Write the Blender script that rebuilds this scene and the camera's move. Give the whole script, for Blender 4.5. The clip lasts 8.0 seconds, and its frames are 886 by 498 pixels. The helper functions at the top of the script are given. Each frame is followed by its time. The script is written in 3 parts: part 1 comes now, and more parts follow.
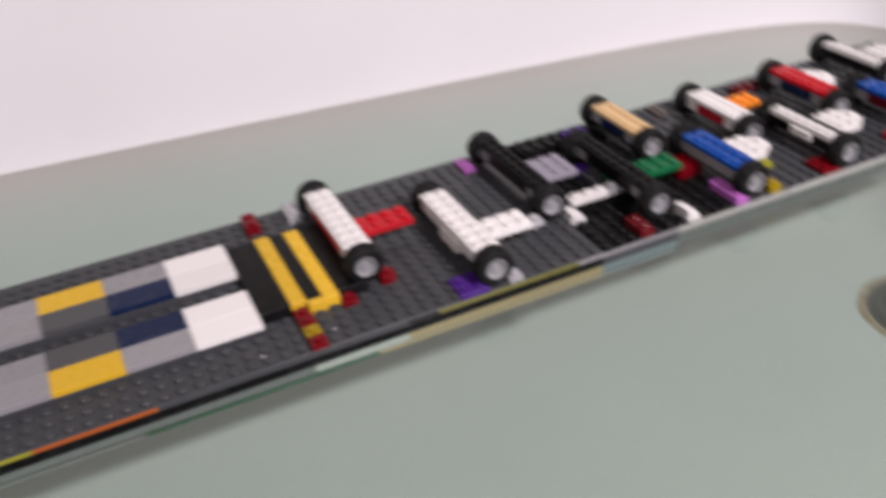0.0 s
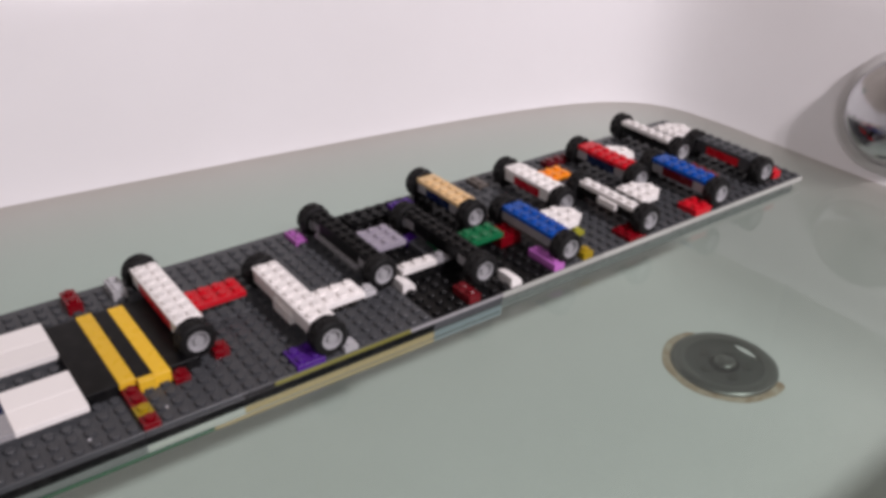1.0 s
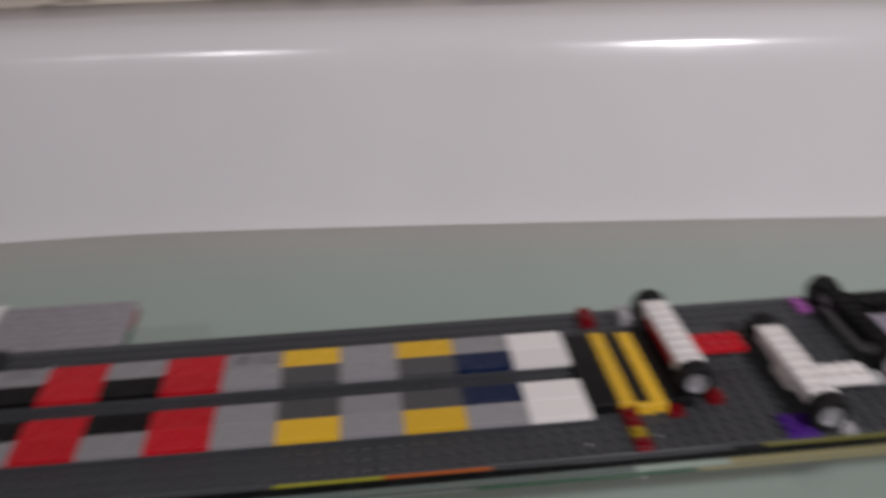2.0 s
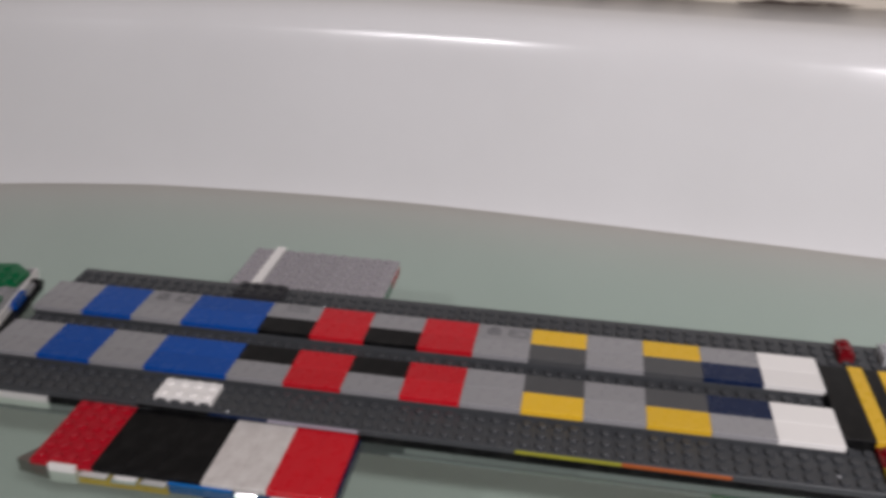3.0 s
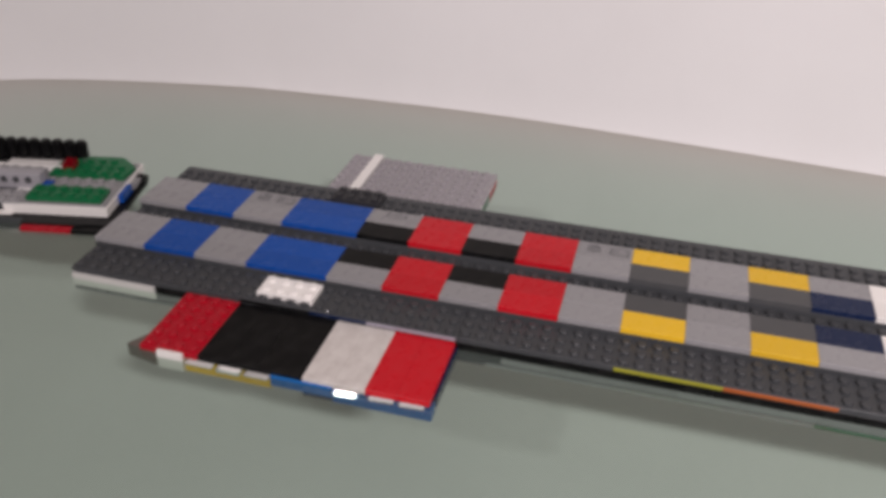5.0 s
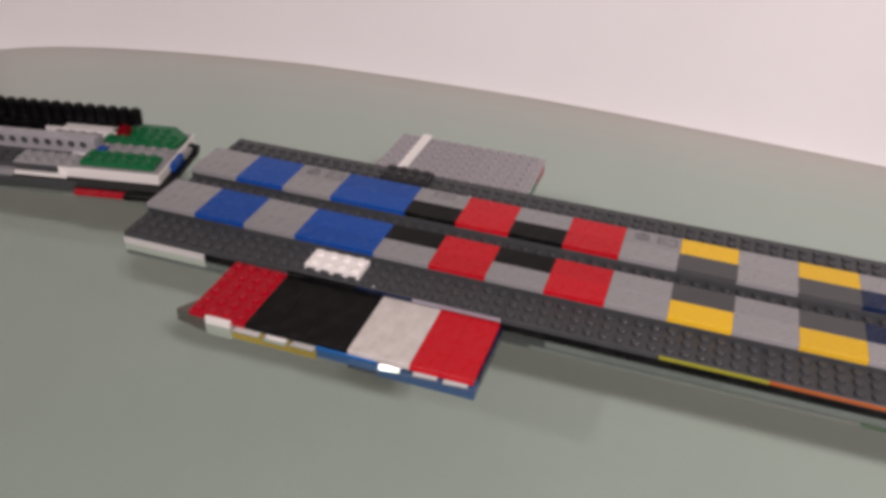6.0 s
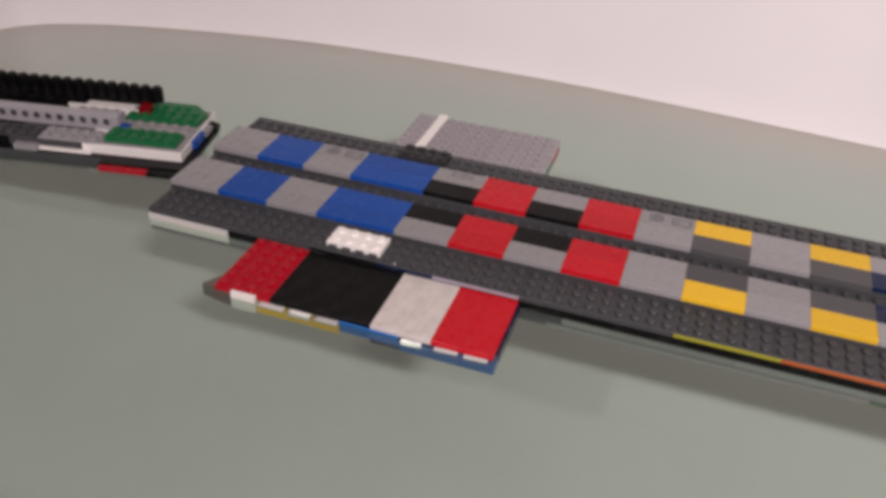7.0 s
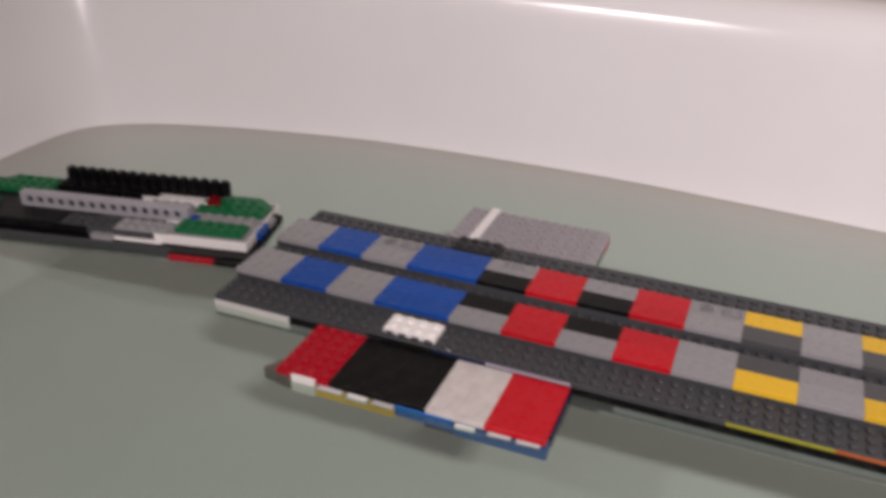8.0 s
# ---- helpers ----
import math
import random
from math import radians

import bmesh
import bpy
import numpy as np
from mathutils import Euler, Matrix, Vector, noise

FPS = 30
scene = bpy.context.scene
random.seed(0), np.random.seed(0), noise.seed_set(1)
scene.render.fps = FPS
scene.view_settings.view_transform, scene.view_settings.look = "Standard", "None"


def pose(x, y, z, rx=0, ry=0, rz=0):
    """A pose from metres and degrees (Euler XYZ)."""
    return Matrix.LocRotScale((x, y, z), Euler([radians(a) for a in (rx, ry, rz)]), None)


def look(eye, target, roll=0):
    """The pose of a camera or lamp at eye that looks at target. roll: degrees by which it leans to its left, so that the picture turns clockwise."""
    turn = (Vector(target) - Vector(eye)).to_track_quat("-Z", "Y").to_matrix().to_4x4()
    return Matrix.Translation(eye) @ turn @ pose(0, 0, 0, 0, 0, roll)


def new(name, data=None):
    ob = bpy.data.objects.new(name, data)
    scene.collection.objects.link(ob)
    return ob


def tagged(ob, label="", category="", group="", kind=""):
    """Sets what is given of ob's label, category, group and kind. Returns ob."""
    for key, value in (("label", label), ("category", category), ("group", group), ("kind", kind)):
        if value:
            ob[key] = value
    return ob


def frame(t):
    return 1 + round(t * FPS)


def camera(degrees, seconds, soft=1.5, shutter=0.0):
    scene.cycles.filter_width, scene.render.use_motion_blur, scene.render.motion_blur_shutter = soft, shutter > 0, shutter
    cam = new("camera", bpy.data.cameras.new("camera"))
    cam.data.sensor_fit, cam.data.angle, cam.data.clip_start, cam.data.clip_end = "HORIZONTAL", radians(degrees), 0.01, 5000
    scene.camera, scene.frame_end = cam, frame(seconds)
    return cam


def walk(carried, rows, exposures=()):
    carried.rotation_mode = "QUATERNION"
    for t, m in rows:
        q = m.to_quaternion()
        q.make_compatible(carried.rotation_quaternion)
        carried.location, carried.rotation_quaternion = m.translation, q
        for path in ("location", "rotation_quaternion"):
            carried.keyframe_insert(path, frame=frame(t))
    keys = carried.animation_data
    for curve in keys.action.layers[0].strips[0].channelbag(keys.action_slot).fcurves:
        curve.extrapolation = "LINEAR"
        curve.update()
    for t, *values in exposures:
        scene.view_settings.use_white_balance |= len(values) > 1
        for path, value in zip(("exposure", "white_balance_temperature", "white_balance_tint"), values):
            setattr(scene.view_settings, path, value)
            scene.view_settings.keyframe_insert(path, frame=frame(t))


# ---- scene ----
cam = camera(53.1, 8.0, soft=3.9, shutter=0.6)
PATH = [
    (0, (0.411, -0.34, 0.259), (1.077, 1.188, -0.846), -4.2),
    (0.1, (0.416, -0.336, 0.266), (1.113, 1.146, -0.882), -4.6),
    (0.2, (0.416, -0.337, 0.27), (1.149, 1.134, -0.869), -4.6),
    (0.3, (0.416, -0.338, 0.273), (1.183, 1.125, -0.854), -4.6),
    (0.4, (0.412, -0.34, 0.272), (1.225, 1.116, -0.831), -3.8),
    (0.5, (0.404, -0.344, 0.269), (1.307, 1.127, -0.74), -2.0),
    (0.6, (0.4, -0.344, 0.275), (1.346, 1.112, -0.711), -0.1),
    (0.8, (0.402, -0.345, 0.27), (1.413, 1.072, -0.715), 0.9),
    (1, (0.401, -0.344, 0.267), (1.454, 1.041, -0.719), 1.7),
    (1.2, (0.396, -0.347, 0.272), (1.443, 1.058, -0.692), 1.5),
    (1.4, (0.391, -0.346, 0.278), (1.337, 1.137, -0.673), 0.3),
    (1.5, (0.39, -0.346, 0.275), (1.235, 1.208, -0.66), -1.2),
    (1.6, (0.386, -0.345, 0.273), (1.105, 1.282, -0.635), -2.4),
    (1.7, (0.371, -0.351, 0.274), (0.935, 1.362, -0.59), -1.6),
    (1.8, (0.365, -0.35, 0.275), (0.776, 1.401, -0.599), -1.3),
    (1.9, (0.36, -0.35, 0.278), (0.664, 1.408, -0.625), -1.3),
    (2, (0.355, -0.353, 0.283), (0.526, 1.422, -0.623), -1.2),
    (2.1, (0.348, -0.354, 0.284), (0.431, 1.424, -0.629), -0.6),
    (2.2, (0.344, -0.355, 0.282), (0.378, 1.421, -0.637), -0.4),
    (3.3, (0.318, -0.377, 0.279), (-0.029, 1.381, -0.61), 1.8),
    (3.5, (0.315, -0.377, 0.276), (-0.038, 1.369, -0.634), 2.0),
    (4, (0.312, -0.374, 0.271), (-0.009, 1.353, -0.685), 1.6),
    (4.5, (0.311, -0.372, 0.27), (-0.009, 1.339, -0.715), 1.4),
    (5, (0.308, -0.375, 0.271), (-0.123, 1.273, -0.776), 1.4),
    (5.2, (0.306, -0.377, 0.273), (-0.136, 1.257, -0.792), 1.6),
    (6.5, (0.297, -0.384, 0.265), (-0.215, 1.22, -0.815), 3.1),
    (7, (0.294, -0.392, 0.272), (-0.194, 1.198, -0.839), 3.3),
    (7.5, (0.294, -0.398, 0.274), (-0.243, 1.207, -0.791), 2.6),
    (7.8, (0.296, -0.403, 0.272), (-0.284, 1.254, -0.687), 2.6),
    (7.967, (0.2968, -0.408, 0.2762), (-0.33, 1.2457, -0.6578), 1.85),
    (8, (0.297, -0.409, 0.277), (-0.339, 1.244, -0.652), 1.7),
]
walk(cam, [(t, look(eye, target, roll)) for t, eye, target, roll in PATH],
     [(0.0, 0.64, 6400, 17), (0.2, 0.75, 6400, 17), (0.5, 0.63, 6400, 17), (1.0, 0.47, 6375, 16), (1.3, 0.4, 6350, 15), (1.5, 0.27, 6340, 15), (1.7, 0.18, 6325, 14),
      (2.0, -0.12, 6300, 12), (2.2, -0.12, 6300, 11), (3.3, 0.44, 6300, 9), (3.6, 0.45, 6325, 9), (4.0, 0.45, 6400, 10), (4.6, 0.51, 6550, 11), (5.0, 0.56, 6625, 14),
      (6.5, 0.66, 6850, 18), (7.5, 0.63, 6900, 20), (8.0, 0.53, 6750, 17)])

# ---------------------------------------------------------------- light
S = 0.008          # one stud
P = 0.0032         # one plate
DECK = -0.0032     # the ship's deck; the lane tiles stand on it
WATER = -0.0104    # water level

world = bpy.data.worlds.new("bathroom_air")
scene.world = world
world.use_nodes = True
world.node_tree.nodes["Background"].inputs["Color"].default_value = (0.9, 0.95, 1.0, 1)
world.node_tree.nodes["Background"].inputs["Strength"].default_value = 0.3


def lamp(name, kind, place, radius, power):
    data = bpy.data.lights.new(name, kind)
    data.shadow_soft_size, data.energy, data.color = radius, power, (1.0, 0.935, 0.948)
    ob = new(name, data)
    ob.location = place
    return ob


# unseen, behind the camera: two spots that face the tap end, coned to dim the other end, and a bare bulb farther along
for x in (0.84, 0.92):
    spot = lamp("wall_spotlight", "SPOT", (x, -1.02, 0.98), 0.03, 25.5)
    spot.data.spot_size, spot.data.spot_blend = math.radians(104), 1.0
    spot.matrix_world = look((x, -1.02, 0.98), (x - 0.04, 0.1, 0.0))
lamp("small_lamp_light", "POINT", (-0.22, -1.25, 1.18), 0.045, 14.5)


# ---------------------------------------------------------------- materials
def shader(name):
    m = bpy.data.materials.new(name)
    m.use_nodes = True
    nt = m.node_tree
    return m, nt, nt.nodes["Principled BSDF"]


def node(nt, kind, **values):
    n = nt.nodes.new(kind)
    for key, value in values.items():
        n.inputs[key].default_value = value
    return n


def plastic(name, colour, rough=0.28, clear=0.0, ior=1.33):
    """Moulded toy plastic: faint shade differences from piece to piece, dust and fine scratches in the gloss."""
    m, nt, b = shader(name)
    info = node(nt, "ShaderNodeObjectInfo")
    co = node(nt, "ShaderNodeTexCoord")
    dust = node(nt, "ShaderNodeTexNoise", Scale=160.0, Detail=4.0)
    nt.links.new(co.outputs["Object"], dust.inputs["Vector"])
    hsv = node(nt, "ShaderNodeHueSaturation", Color=(*colour, 1))
    vary = node(nt, "ShaderNodeMapRange")
    vary.inputs["To Min"].default_value, vary.inputs["To Max"].default_value = 0.9, 1.08
    nt.links.new(info.outputs["Random"], vary.inputs["Value"])
    nt.links.new(vary.outputs["Result"], hsv.inputs["Value"])
    mix = nt.nodes.new("ShaderNodeMix")
    mix.data_type = "RGBA"
    mix.inputs["B"].default_value = (0.45, 0.44, 0.42, 1)
    amount = node(nt, "ShaderNodeMapRange")
    amount.inputs["From Min"].default_value, amount.inputs["From Max"].default_value = 0.45, 0.8
    amount.inputs["To Max"].default_value = 0.022
    nt.links.new(dust.outputs["Fac"], amount.inputs["Value"])
    nt.links.new(amount.outputs["Result"], mix.inputs["Factor"])
    nt.links.new(hsv.outputs["Color"], mix.inputs["A"])
    nt.links.new(mix.outputs["Result"], b.inputs["Base Color"])
    gloss = node(nt, "ShaderNodeMapRange")
    gloss.inputs["To Min"].default_value, gloss.inputs["To Max"].default_value = rough - 0.07, rough + 0.12
    nt.links.new(dust.outputs["Fac"], gloss.inputs["Value"])
    nt.links.new(gloss.outputs["Result"], b.inputs["Roughness"])
    fine = node(nt, "ShaderNodeTexNoise", Scale=700.0, Detail=2.0)
    nt.links.new(co.outputs["Object"], fine.inputs["Vector"])
    bump = node(nt, "ShaderNodeBump", Strength=0.06, Distance=0.0002)
    nt.links.new(fine.outputs["Fac"], bump.inputs["Height"])
    nt.links.new(bump.outputs["Normal"], b.inputs["Normal"])
    b.inputs["IOR"].default_value = ior
    b.inputs["Transmission Weight"].default_value = clear
    return m


def polished(name, colour):
    """A smooth clear piece: sharp reflections, half see-through."""
    m, nt, b = shader(name)
    b.inputs["Base Color"].default_value = (*colour, 1)
    b.inputs["Roughness"].default_value, b.inputs["IOR"].default_value = 0.1, 2.3
    b.inputs["Transmission Weight"].default_value = 0.3
    return m


DARK = plastic("dark_grey_plastic", (0.06, 0.063, 0.068), 0.3, ior=1.31)
CHARCOAL = plastic("charcoal_grey_plastic", (0.036, 0.036, 0.04), 0.34, ior=1.27)
DARKTILE = plastic("dark_grey_tile_plastic", (0.082, 0.083, 0.086), 0.3)
GREY = plastic("light_grey_plastic", (0.30, 0.295, 0.305), 0.26)
PALELILAC = plastic("lilac_tinted_grey_plastic", (0.345, 0.325, 0.345), 0.25)
LILAC = plastic("pale_lilac_grey_plastic", (0.32, 0.295, 0.35), 0.3)
PALEBLUE = plastic("pale_blue_plastic", (0.37, 0.42, 0.48), 0.3)
WHITE = plastic("white_plastic", (0.84, 0.815, 0.79), 0.3)
BLACK = plastic("black_plastic", (0.0042, 0.0042, 0.0047), 0.3, ior=1.24)
RED = plastic("red_plastic", (0.56, 0.008, 0.018), 0.26)
AZURE = plastic("bright_blue_plastic", (0.004, 0.125, 0.42), 0.22)
DEEPRED = plastic("deep_red_plastic", (0.4, 0.006, 0.018), 0.24)
DARKRED = plastic("dark_red_plastic", (0.13, 0.008, 0.012), 0.22)
BROWN = plastic("reddish_brown_plastic", (0.2, 0.026, 0.014), 0.3)
BLUE = plastic("blue_plastic", (0.004, 0.072, 0.36), 0.24)
NAVY = plastic("navy_blue_plastic", (0.004, 0.014, 0.055), 0.24)
YELLOW = plastic("yellow_plastic", (0.82, 0.5, 0.03), 0.26)
OLIVE = plastic("dull_olive_plastic", (0.2, 0.19, 0.035), 0.34)
LIME = plastic("olive_lime_plastic", (0.34, 0.33, 0.03), 0.28)
ORANGE = plastic("orange_plastic", (0.85, 0.27, 0.012), 0.28)
RUST = plastic("burnt_orange_plastic", (0.42, 0.1, 0.018), 0.28)
GREEN = plastic("green_plastic", (0.005, 0.14, 0.05), 0.28)
TAN = plastic("tan_plastic", (0.74, 0.52, 0.27), 0.28)
PURPLE = plastic("purple_plastic", (0.07, 0.014, 0.22), 0.26)
MAGENTA = plastic("pink_violet_plastic", (0.45, 0.14, 0.46), 0.26)
CLEAR_RED = plastic("clear_red_plastic", (0.3, 0.004, 0.012), 0.1, 0.4)
CLEAR_YELLOW = plastic("clear_yellow_plastic", (0.6, 0.42, 0.02), 0.08, 0.5)
CLEAR_WHITE = plastic("clear_plastic", (0.82, 0.82, 0.84), 0.06, 0.5)
PALEGREY = plastic("pale_grey_plastic", (0.40, 0.39, 0.42), 0.3)
CHALK = plastic("chalky_grey_plastic", (0.58, 0.57, 0.55), 0.3)
HULLGREY = plastic("pale_hull_grey_plastic", (0.43, 0.44, 0.41), 0.32)
UMBER = plastic("brown_grey_plastic", (0.13, 0.112, 0.098), 0.3)
CLEAR_POLISHED = polished("polished_clear_plastic", (0.78, 0.79, 0.8))
HUB = plastic("light_grey_rim_plastic", (0.32, 0.32, 0.33), 0.34)
PRINT = plastic("dark_print", (0.09, 0.09, 0.1), 0.5)


def rubber():
    m, nt, b = shader("black_rubber")
    co = node(nt, "ShaderNodeTexCoord")
    n = node(nt, "ShaderNodeTexNoise", Scale=220.0, Detail=4.0)
    nt.links.new(co.outputs["Object"], n.inputs["Vector"])
    ramp = nt.nodes.new("ShaderNodeValToRGB")
    ramp.color_ramp.elements[0].color, ramp.color_ramp.elements[1].color = (0.0035, 0.0035, 0.004, 1), (0.011, 0.0105, 0.0105, 1)
    nt.links.new(n.outputs["Fac"], ramp.inputs["Fac"])
    nt.links.new(ramp.outputs["Color"], b.inputs["Base Color"])
    b.inputs["Roughness"].default_value, b.inputs["IOR"].default_value = 0.6, 1.3
    return m


def enamel():
    """White bath enamel with faint yellowing, lime film and a very slightly uneven gloss."""
    m, nt, b = shader("white_enamel")
    co = node(nt, "ShaderNodeTexCoord")
    big = node(nt, "ShaderNodeTexNoise", Scale=3.2, Detail=5.0, Roughness=0.6)
    small = node(nt, "ShaderNodeTexNoise", Scale=45.0, Detail=5.0)
    nt.links.new(co.outputs["Object"], big.inputs["Vector"])
    nt.links.new(co.outputs["Object"], small.inputs["Vector"])
    ramp = nt.nodes.new("ShaderNodeValToRGB")
    ramp.color_ramp.elements[0].position, ramp.color_ramp.elements[1].position = 0.3, 0.7
    ramp.color_ramp.elements[0].color, ramp.color_ramp.elements[1].color = (0.775, 0.765, 0.765, 1), (0.83, 0.82, 0.825, 1)
    nt.links.new(big.outputs["Fac"], ramp.inputs["Fac"])
    nt.links.new(ramp.outputs["Color"], b.inputs["Base Color"])
    gloss = node(nt, "ShaderNodeMapRange")
    gloss.inputs["To Min"].default_value, gloss.inputs["To Max"].default_value = 0.13, 0.22
    nt.links.new(small.outputs["Fac"], gloss.inputs["Value"])
    nt.links.new(gloss.outputs["Result"], b.inputs["Roughness"])
    bump = node(nt, "ShaderNodeBump", Strength=0.04, Distance=0.002)
    nt.links.new(big.outputs["Fac"], bump.inputs["Height"])
    nt.links.new(bump.outputs["Normal"], b.inputs["Normal"])
    return m


def wet_enamel():
    """The same enamel under water, where its gloss is almost gone."""
    m, nt, b = shader("enamel_under_water")
    co = node(nt, "ShaderNodeTexCoord")
    big = node(nt, "ShaderNodeTexNoise", Scale=3.2, Detail=6.0, Roughness=0.65)
    nt.links.new(co.outputs["Object"], big.inputs["Vector"])
    ramp = nt.nodes.new("ShaderNodeValToRGB")
    ramp.color_ramp.elements[0].position, ramp.color_ramp.elements[1].position = 0.3, 0.7
    ramp.color_ramp.elements[0].color, ramp.color_ramp.elements[1].color = (0.755, 0.75, 0.745, 1), (0.83, 0.82, 0.82, 1)
    nt.links.new(big.outputs["Fac"], ramp.inputs["Fac"])
    nt.links.new(ramp.outputs["Color"], b.inputs["Base Color"])
    b.inputs["Roughness"].default_value, b.inputs["IOR"].default_value = 0.35, 1.12
    return m


def water_surface():
    """Greenish bath water with a faint diffuse veil: light is tinted as it goes through the surface, which mirrors by
    Fresnel's law.
    """
    m = bpy.data.materials.new("bath_water")
    m.use_nodes = True
    nt = m.node_tree
    nt.nodes.clear()
    out = nt.nodes.new("ShaderNodeOutputMaterial")
    mix = nt.nodes.new("ShaderNodeMixShader")
    clear = nt.nodes.new("ShaderNodeBsdfTransparent")
    depth = nt.nodes.new("ShaderNodeAttribute")
    depth.attribute_name = "depth"
    tint = nt.nodes.new("ShaderNodeValToRGB")
    tint.color_ramp.elements[0].color, tint.color_ramp.elements[1].color = (0.735, 0.712, 0.682, 1), (0.668, 0.749, 0.696, 1)
    nt.links.new(depth.outputs["Fac"], tint.inputs["Fac"])
    nt.links.new(tint.outputs["Color"], clear.inputs["Color"])
    gloss = nt.nodes.new("ShaderNodeBsdfGlossy")
    gloss.inputs["Roughness"].default_value = 0.03
    weight = node(nt, "ShaderNodeLayerWeight", Blend=0.5)
    power = nt.nodes.new("ShaderNodeMath")
    power.operation, power.inputs[1].default_value = "POWER", 3.6
    fres = nt.nodes.new("ShaderNodeMath")
    fres.operation, fres.inputs[1].default_value, fres.inputs[2].default_value = "MULTIPLY_ADD", 0.98, 0.02
    nt.links.new(weight.outputs["Facing"], power.inputs[0])
    nt.links.new(power.outputs["Value"], fres.inputs[0])
    co = node(nt, "ShaderNodeTexCoord")
    wave = node(nt, "ShaderNodeTexNoise", Scale=7.0, Detail=2.0)
    nt.links.new(co.outputs["Object"], wave.inputs["Vector"])
    bump = node(nt, "ShaderNodeBump", Strength=0.12, Distance=0.004)
    nt.links.new(wave.outputs["Fac"], bump.inputs["Height"])
    nt.links.new(bump.outputs["Normal"], gloss.inputs["Normal"])
    nt.links.new(bump.outputs["Normal"], weight.inputs["Normal"])
    nt.links.new(fres.outputs["Value"], mix.inputs["Fac"])
    cloudy = nt.nodes.new("ShaderNodeMixShader")
    cloudy.inputs["Fac"].default_value = 0.06
    # pale diffuse layer, added to lift the shadows seen through the water
    veil = nt.nodes.new("ShaderNodeBsdfDiffuse")
    veil.inputs["Color"].default_value = (0.6, 0.7, 0.63, 1)
    nt.links.new(clear.outputs["BSDF"], cloudy.inputs[1])
    nt.links.new(veil.outputs["BSDF"], cloudy.inputs[2])
    nt.links.new(cloudy.outputs["Shader"], mix.inputs[1])
    nt.links.new(gloss.outputs["BSDF"], mix.inputs[2])
    nt.links.new(mix.outputs["Shader"], out.inputs["Surface"])
    return m


def rough_paint(name, low, high, scale, rough=0.6, bumps=0.15):
    m, nt, b = shader(name)
    co = node(nt, "ShaderNodeTexCoord")
    n = node(nt, "ShaderNodeTexNoise", Scale=scale, Detail=6.0, Roughness=0.65)
    nt.links.new(co.outputs["Object"], n.inputs["Vector"])
    ramp = nt.nodes.new("ShaderNodeValToRGB")
    ramp.color_ramp.elements[0].position, ramp.color_ramp.elements[1].position = 0.32, 0.68
    ramp.color_ramp.elements[0].color, ramp.color_ramp.elements[1].color = (*low, 1), (*high, 1)
    nt.links.new(n.outputs["Fac"], ramp.inputs["Fac"])
    nt.links.new(ramp.outputs["Color"], b.inputs["Base Color"])
    b.inputs["Roughness"].default_value = rough
    bump = node(nt, "ShaderNodeBump", Strength=bumps, Distance=0.002)
    nt.links.new(n.outputs["Fac"], bump.inputs["Height"])
    nt.links.new(bump.outputs["Normal"], b.inputs["Normal"])
    return m


def metal(name, colour, rough):
    m, nt, b = shader(name)
    co = node(nt, "ShaderNodeTexCoord")
    n = node(nt, "ShaderNodeTexNoise", Scale=60.0, Detail=5.0)
    nt.links.new(co.outputs["Object"], n.inputs["Vector"])
    gloss = node(nt, "ShaderNodeMapRange")
    gloss.inputs["To Min"].default_value, gloss.inputs["To Max"].default_value = max(0.03, rough - 0.08), rough + 0.14
    nt.links.new(n.outputs["Fac"], gloss.inputs["Value"])
    nt.links.new(gloss.outputs["Result"], b.inputs["Roughness"])
    b.inputs["Base Color"].default_value, b.inputs["Metallic"].default_value = (*colour, 1), 1.0
    return m


def mouldy_sealant():
    m, nt, b = shader("mouldy_sealant")
    co = node(nt, "ShaderNodeTexCoord")
    mp = nt.nodes.new("ShaderNodeMapping")
    mp.inputs["Scale"].default_value = (9.0, 60.0, 60.0)
    n = node(nt, "ShaderNodeTexNoise", Scale=1.0, Detail=4.0, Roughness=0.6)
    nt.links.new(co.outputs["Object"], mp.inputs["Vector"])
    nt.links.new(mp.outputs["Vector"], n.inputs["Vector"])
    ramp = nt.nodes.new("ShaderNodeValToRGB")
    ramp.color_ramp.elements[0].position, ramp.color_ramp.elements[1].position = 0.52, 0.6
    ramp.color_ramp.elements[0].color, ramp.color_ramp.elements[1].color = (0.6, 0.54, 0.46, 1), (0.05, 0.035, 0.028, 1)
    nt.links.new(n.outputs["Fac"], ramp.inputs["Fac"])
    nt.links.new(ramp.outputs["Color"], b.inputs["Base Color"])
    b.inputs["Roughness"].default_value = 0.6
    return m


RUBBER, ENAMEL, WET_ENAMEL, WATERMAT = rubber(), enamel(), wet_enamel(), water_surface()
PLASTER = rough_paint("cream_wall_paint", (0.43, 0.39, 0.34), (0.51, 0.47, 0.42), 5.0)
# tone picked to cut the light that unseen walls throw back
BEIGE = rough_paint("low_bounce_beige", (0.27, 0.24, 0.20), (0.34, 0.31, 0.27), 5.0)
CEILINGMAT = rough_paint("white_ceiling_paint", (0.76, 0.75, 0.73), (0.82, 0.81, 0.79), 4.0)
FLOORMAT = rough_paint("grey_floor_vinyl", (0.3, 0.29, 0.27), (0.4, 0.39, 0.36), 8.0, 0.45)
CHROME = metal("chrome", (0.5, 0.5, 0.51), 0.1)
DULL = metal("dull_limed_metal", (0.2, 0.2, 0.19), 0.36)
RUSTY = rough_paint("rust_stain", (0.34, 0.2, 0.1), (0.66, 0.56, 0.45), 90.0, 0.6)
